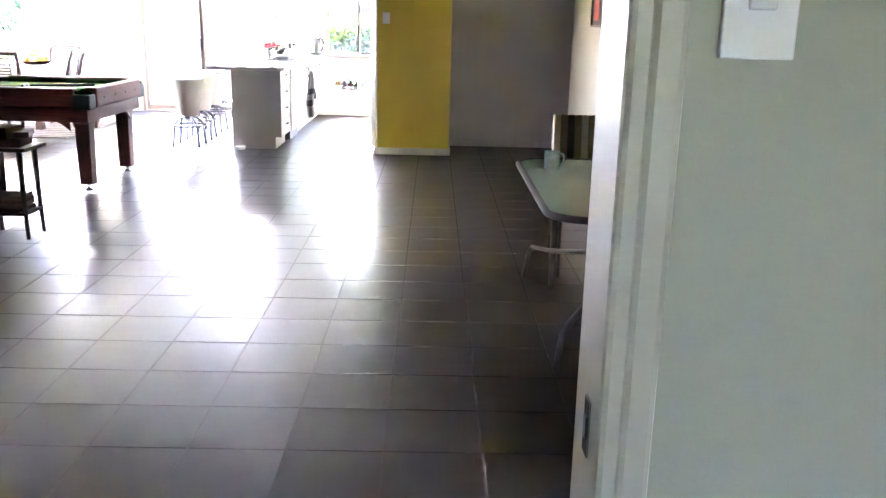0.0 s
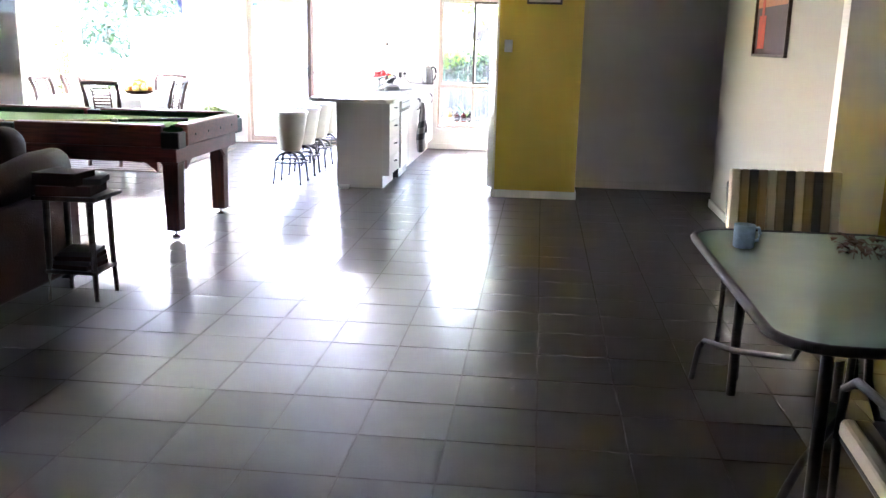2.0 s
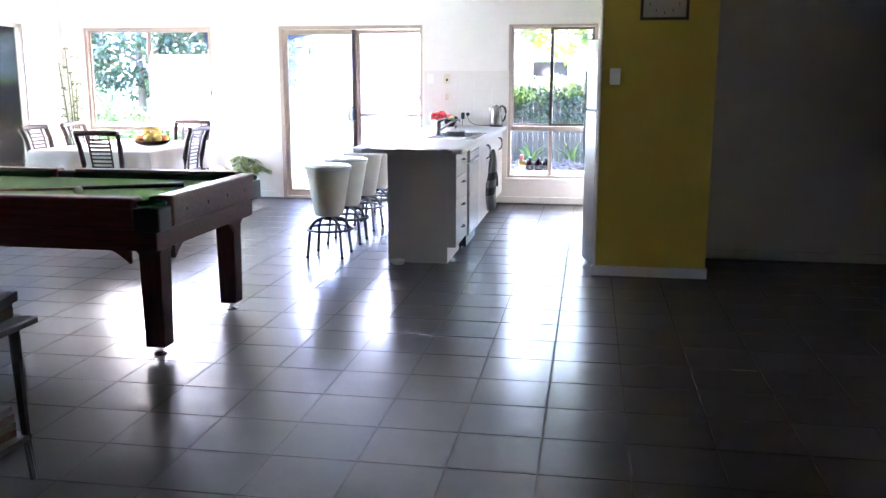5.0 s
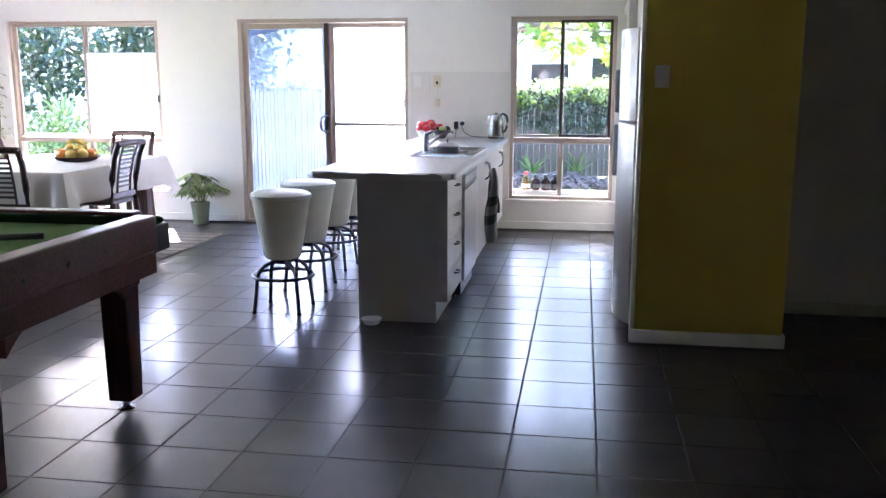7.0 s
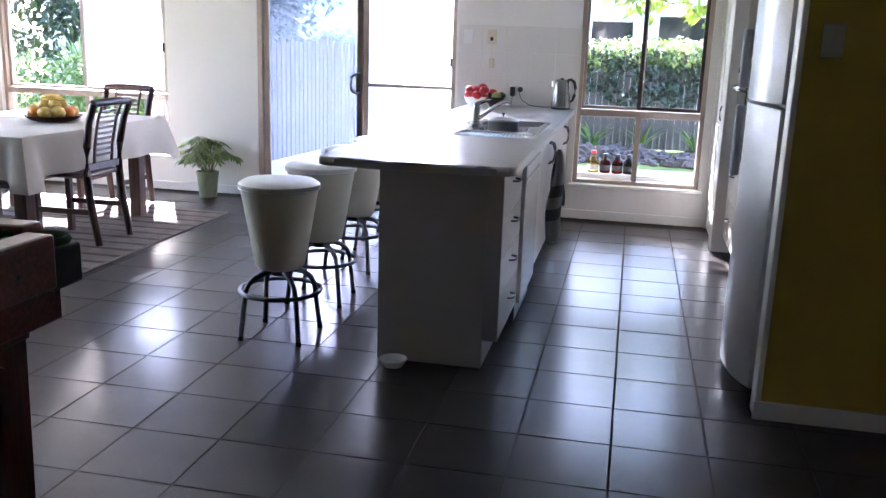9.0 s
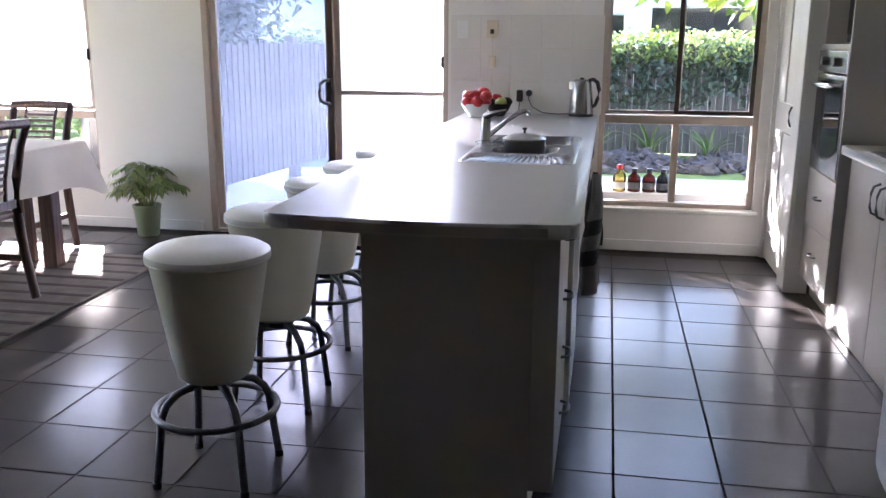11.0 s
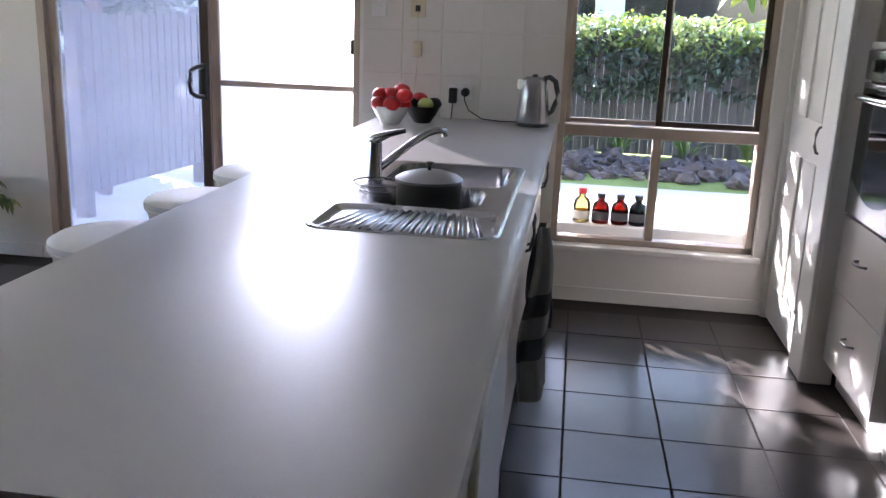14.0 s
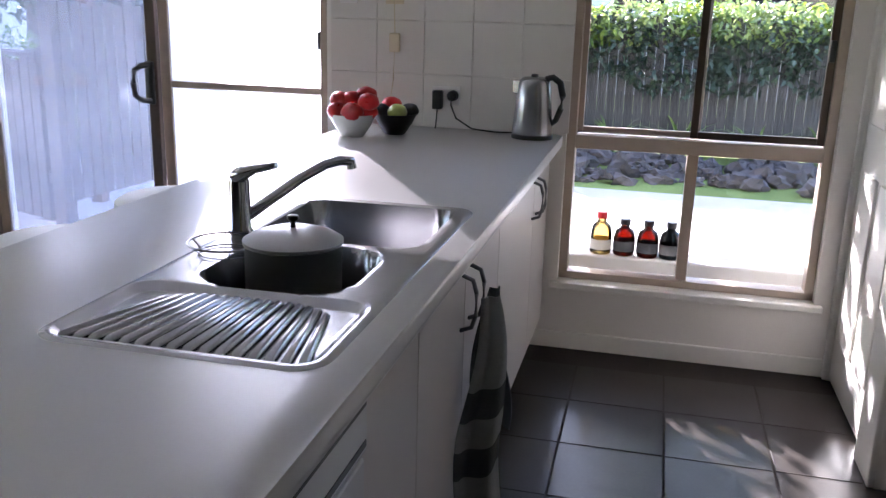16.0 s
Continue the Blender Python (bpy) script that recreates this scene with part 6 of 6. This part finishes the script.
tree("tree", "tall dark tree shading the garden beyond the dining window", (-10.5, 21.0), 2.5, [(0, 0, 2.6, 2.2, 1.6, 1.5), (2.2, 0, 2.5, 1.8, 1.5, 1.4), (-2.2, 0, 2.4, 1.8, 1.5, 1.5)], 2200, 0.2, LEAF_SHADE, rg_)
sh = thing("shrub", "loose leafy shrub beside the paving outside the door", "shrub", (-2.35, 14.5, GZ))
part("stems", tube(bm_new(), [(0, 0, 0), (0.05, 0.02, 0.5), (0.0, 0.05, 1.3)], [0.03, 0.022, 0.008], 7), BARK, sh)
part("foliage", leaf_cloud(leaf_cloud(bm_new(), (0.05, 0, 1.0), (0.42, 0.35, 0.45), 260, 0.1, rg_), (0.12, 0.05, 1.55), (0.35, 0.3, 0.3), 150, 0.1, rg_), LEAF_PALE, sh)
hb = thing("hedge", "low clipped hedge beyond the dining window", "hedge", (0, 0, GZ))
for i in range(16):
    part("clump", leaf_cloud(bm_new(), (-13 + i * 0.45, 16.9 + rg_.uniform(-0.15, 0.15), 0.75 + rg_.uniform(-0.08, 0.08)), (0.42, 0.4, 0.42), 320, 0.1, rg_), LEAF_PALE if i % 2 else LEAF, hb)
yc = thing("yucca", "spiky yucca with long pale leaves behind the hedge", "yucca", (-9.35, 17.6, GZ))
b = tube(bm_new(), [(0, 0, 0), (0.03, 0, 0.9)], [0.08, 0.06], 8)
for j in range(60):
    a, el = rg_.uniform(0, 6.28), rg_.uniform(-0.2, 1.2)
    leaf_quad(b, Vector((0.03, 0, 0.9)), Vector((math.cos(a) * math.cos(el), math.sin(a) * math.cos(el), math.sin(el))), Vector((0, 0, 1)), rg_.uniform(0.5, 0.7), 0.05, 0.04)
part("leaves", b, LEAF_PALE, yc)

for x, yy, h, w in ((-4.93, 14.1, 1.16, 0.05), (-4.97, 14.55, 1.9, 0.045)):
    gp = thing("timber_post", "brown timber post standing by the side fence", "post", (x, yy, GZ), 0, "posts by the side fence")
    part("shaft", box(bm_new(), -w, w, -w, w, 0, h, 0.006), POSTWOOD, gp)
    part("cap", box(bm_new(), -w - 0.012, w + 0.012, -w - 0.012, w + 0.012, h, h + 0.025, 0.005), POSTWOOD, gp)

# shade sails over the paving
def shade_sail(label, ca, cb, cc, cd):
    sl = thing("shade_sail", label, "shade sail", (0, 0, 0), 0, "shade sails outside")
    b = bm_new()
    rows = []
    for j in range(7):
        rows.append([b.verts.new(ca.lerp(cb, i / 10).lerp(cd.lerp(cc, i / 10), j / 6) - Vector((0, 0, 0.05 * math.sin(math.pi * j / 6) * math.sin(math.pi * i / 10)))) for i in range(11)])
    for j in range(6):
        for i in range(10):
            b.faces.new((rows[j][i], rows[j][i + 1], rows[j + 1][i + 1], rows[j + 1][i]))
    bmesh.ops.solidify(b, geom=b.faces[:], thickness=0.004)
    part("cloth", b, SAIL, sl, "", True)
    for p in (ca, cb):
        part("sail_post", tube(bm_new(), [(p.x, p.y, GZ), (p.x, p.y, p.z + 0.1)], 0.03, 10), GUNMETAL, sl, "slim steel post", True)


shade_sail("dark navy shade sail stretched above the paving by the door", Vector((-5.325, 13.25, 1.72)), Vector((-3.4, 13.2, 2.09)), Vector((-3.3, 12.75, 2.42)), Vector((-5.325, 12.8, 2.42)))
shade_sail("dark navy shade sail stretched outside the dining window", Vector((-8.4, 13.4, 2.12)), Vector((-5.3, 13.35, 2.06)), Vector((-5.3, 12.8, 2.44)), Vector((-8.5, 12.8, 2.42)))

# neighbour's house
hs = thing("house", "pale rendered neighbouring house with dark windows", "house", (0, 26, GZ))
part("wall", panelled(bm_new(), "x", 0, 0.3, -16, 10, 0, 3.2, [(-1.9, -0.95, 1.5, 2.1), (-0.4, 2.5, 1.5, 2.25)]), RENDER, hs)
for a, bq, z0, z1 in ((-1.9, -0.95, 1.5, 2.1), (-0.4, 2.5, 1.5, 2.25)):
    w = part("window", box(bm_new(), a, bq, 0.1, 0.14, z0, z1), DARK_GLASS, hs, "dark window")
    part("window_frame", tube(bm_new(), [(a, 0.06, z0), (bq, 0.06, z0), (bq, 0.06, z1), (a, 0.06, z1)], 0.04, 4, True), TRIM, w)
rf_ = bm_new()
prism(rf_, [(-0.7, 0), (5.5, 3.0), (5.5, 3.15), (-0.7, 0.15)], -16.6, 10.6)
rf_.transform(Matrix(((0, 0, 1, 0), (1, 0, 0, 0), (0, 1, 0, 3.2), (0, 0, 0, 1))))
part("roof", rf_, ROOF, hs)

# ---- floor tiles ----
PITCH, GAP = 0.34, 0.008
TX, TY = -0.824, 10.802


def tile_mesh():
    h, c_ = (PITCH - GAP) / 2, 0.0008
    me = bpy.data.meshes.new("floor_tile")
    vs = [(sx * h, sy * h, -0.004) for sx, sy in ((-1, -1), (1, -1), (1, 1), (-1, 1))] + [(sx * h, sy * h, -c_ * 0.6) for sx, sy in ((-1, -1), (1, -1), (1, 1), (-1, 1))] + [(sx * (h - c_), sy * (h - c_), 0) for sx, sy in ((-1, -1), (1, -1), (1, 1), (-1, 1))]
    fs = [(8, 9, 10, 11)] + [(i + 4, (i + 1) % 4 + 4, (i + 1) % 4 + 8, i + 8) for i in range(4)] + [(i, (i + 1) % 4, (i + 1) % 4 + 4, i + 4) for i in range(4)]
    me.from_pydata(vs, [], fs)
    me.materials.append(TILE)
    return me, vs, fs


tm, tvs, tfs = tile_mesh()
floor = bpy.data.objects["floor"]
rest_v, rest_f = [], []
rt = random.Random(2)
for i in range(-19, 14):
    for j in range(-41, 5):
        cx, cy = TX + (i + 0.5) * PITCH, TY + (j + 0.5) * PITCH
        if not (X_LEFT + 0.1 < cx < 3.5 and -3.1 < cy < Y_FAR - 0.12):
            continue
        if -2.55 < cx < 0.9 and 2.4 < cy < 12.2:
            o = new("floor_tile", tm)
            o.parent = floor
            o.location = (cx, cy, rt.uniform(-0.0003, 0.0003))
            o.rotation_euler = (rt.uniform(-0.0012, 0.0012), rt.uniform(-0.0012, 0.0012), 0)
        else:
            k = len(rest_v)
            a, b_ = rt.uniform(-0.0012, 0.0012), rt.uniform(-0.0012, 0.0012)
            rest_v += [(x + cx, y_ + cy, z + a * x + b_ * y_) for x, y_, z in tvs]
            rest_f += [tuple(k + q for q in f) for f in tfs]
me = bpy.data.meshes.new("floor_tiles")
me.from_pydata(rest_v, [], rest_f)
me.materials.append(TILE)
ft = new("floor_tiles", me)
ft.parent = floor
tagged(ft, kind="stuff")
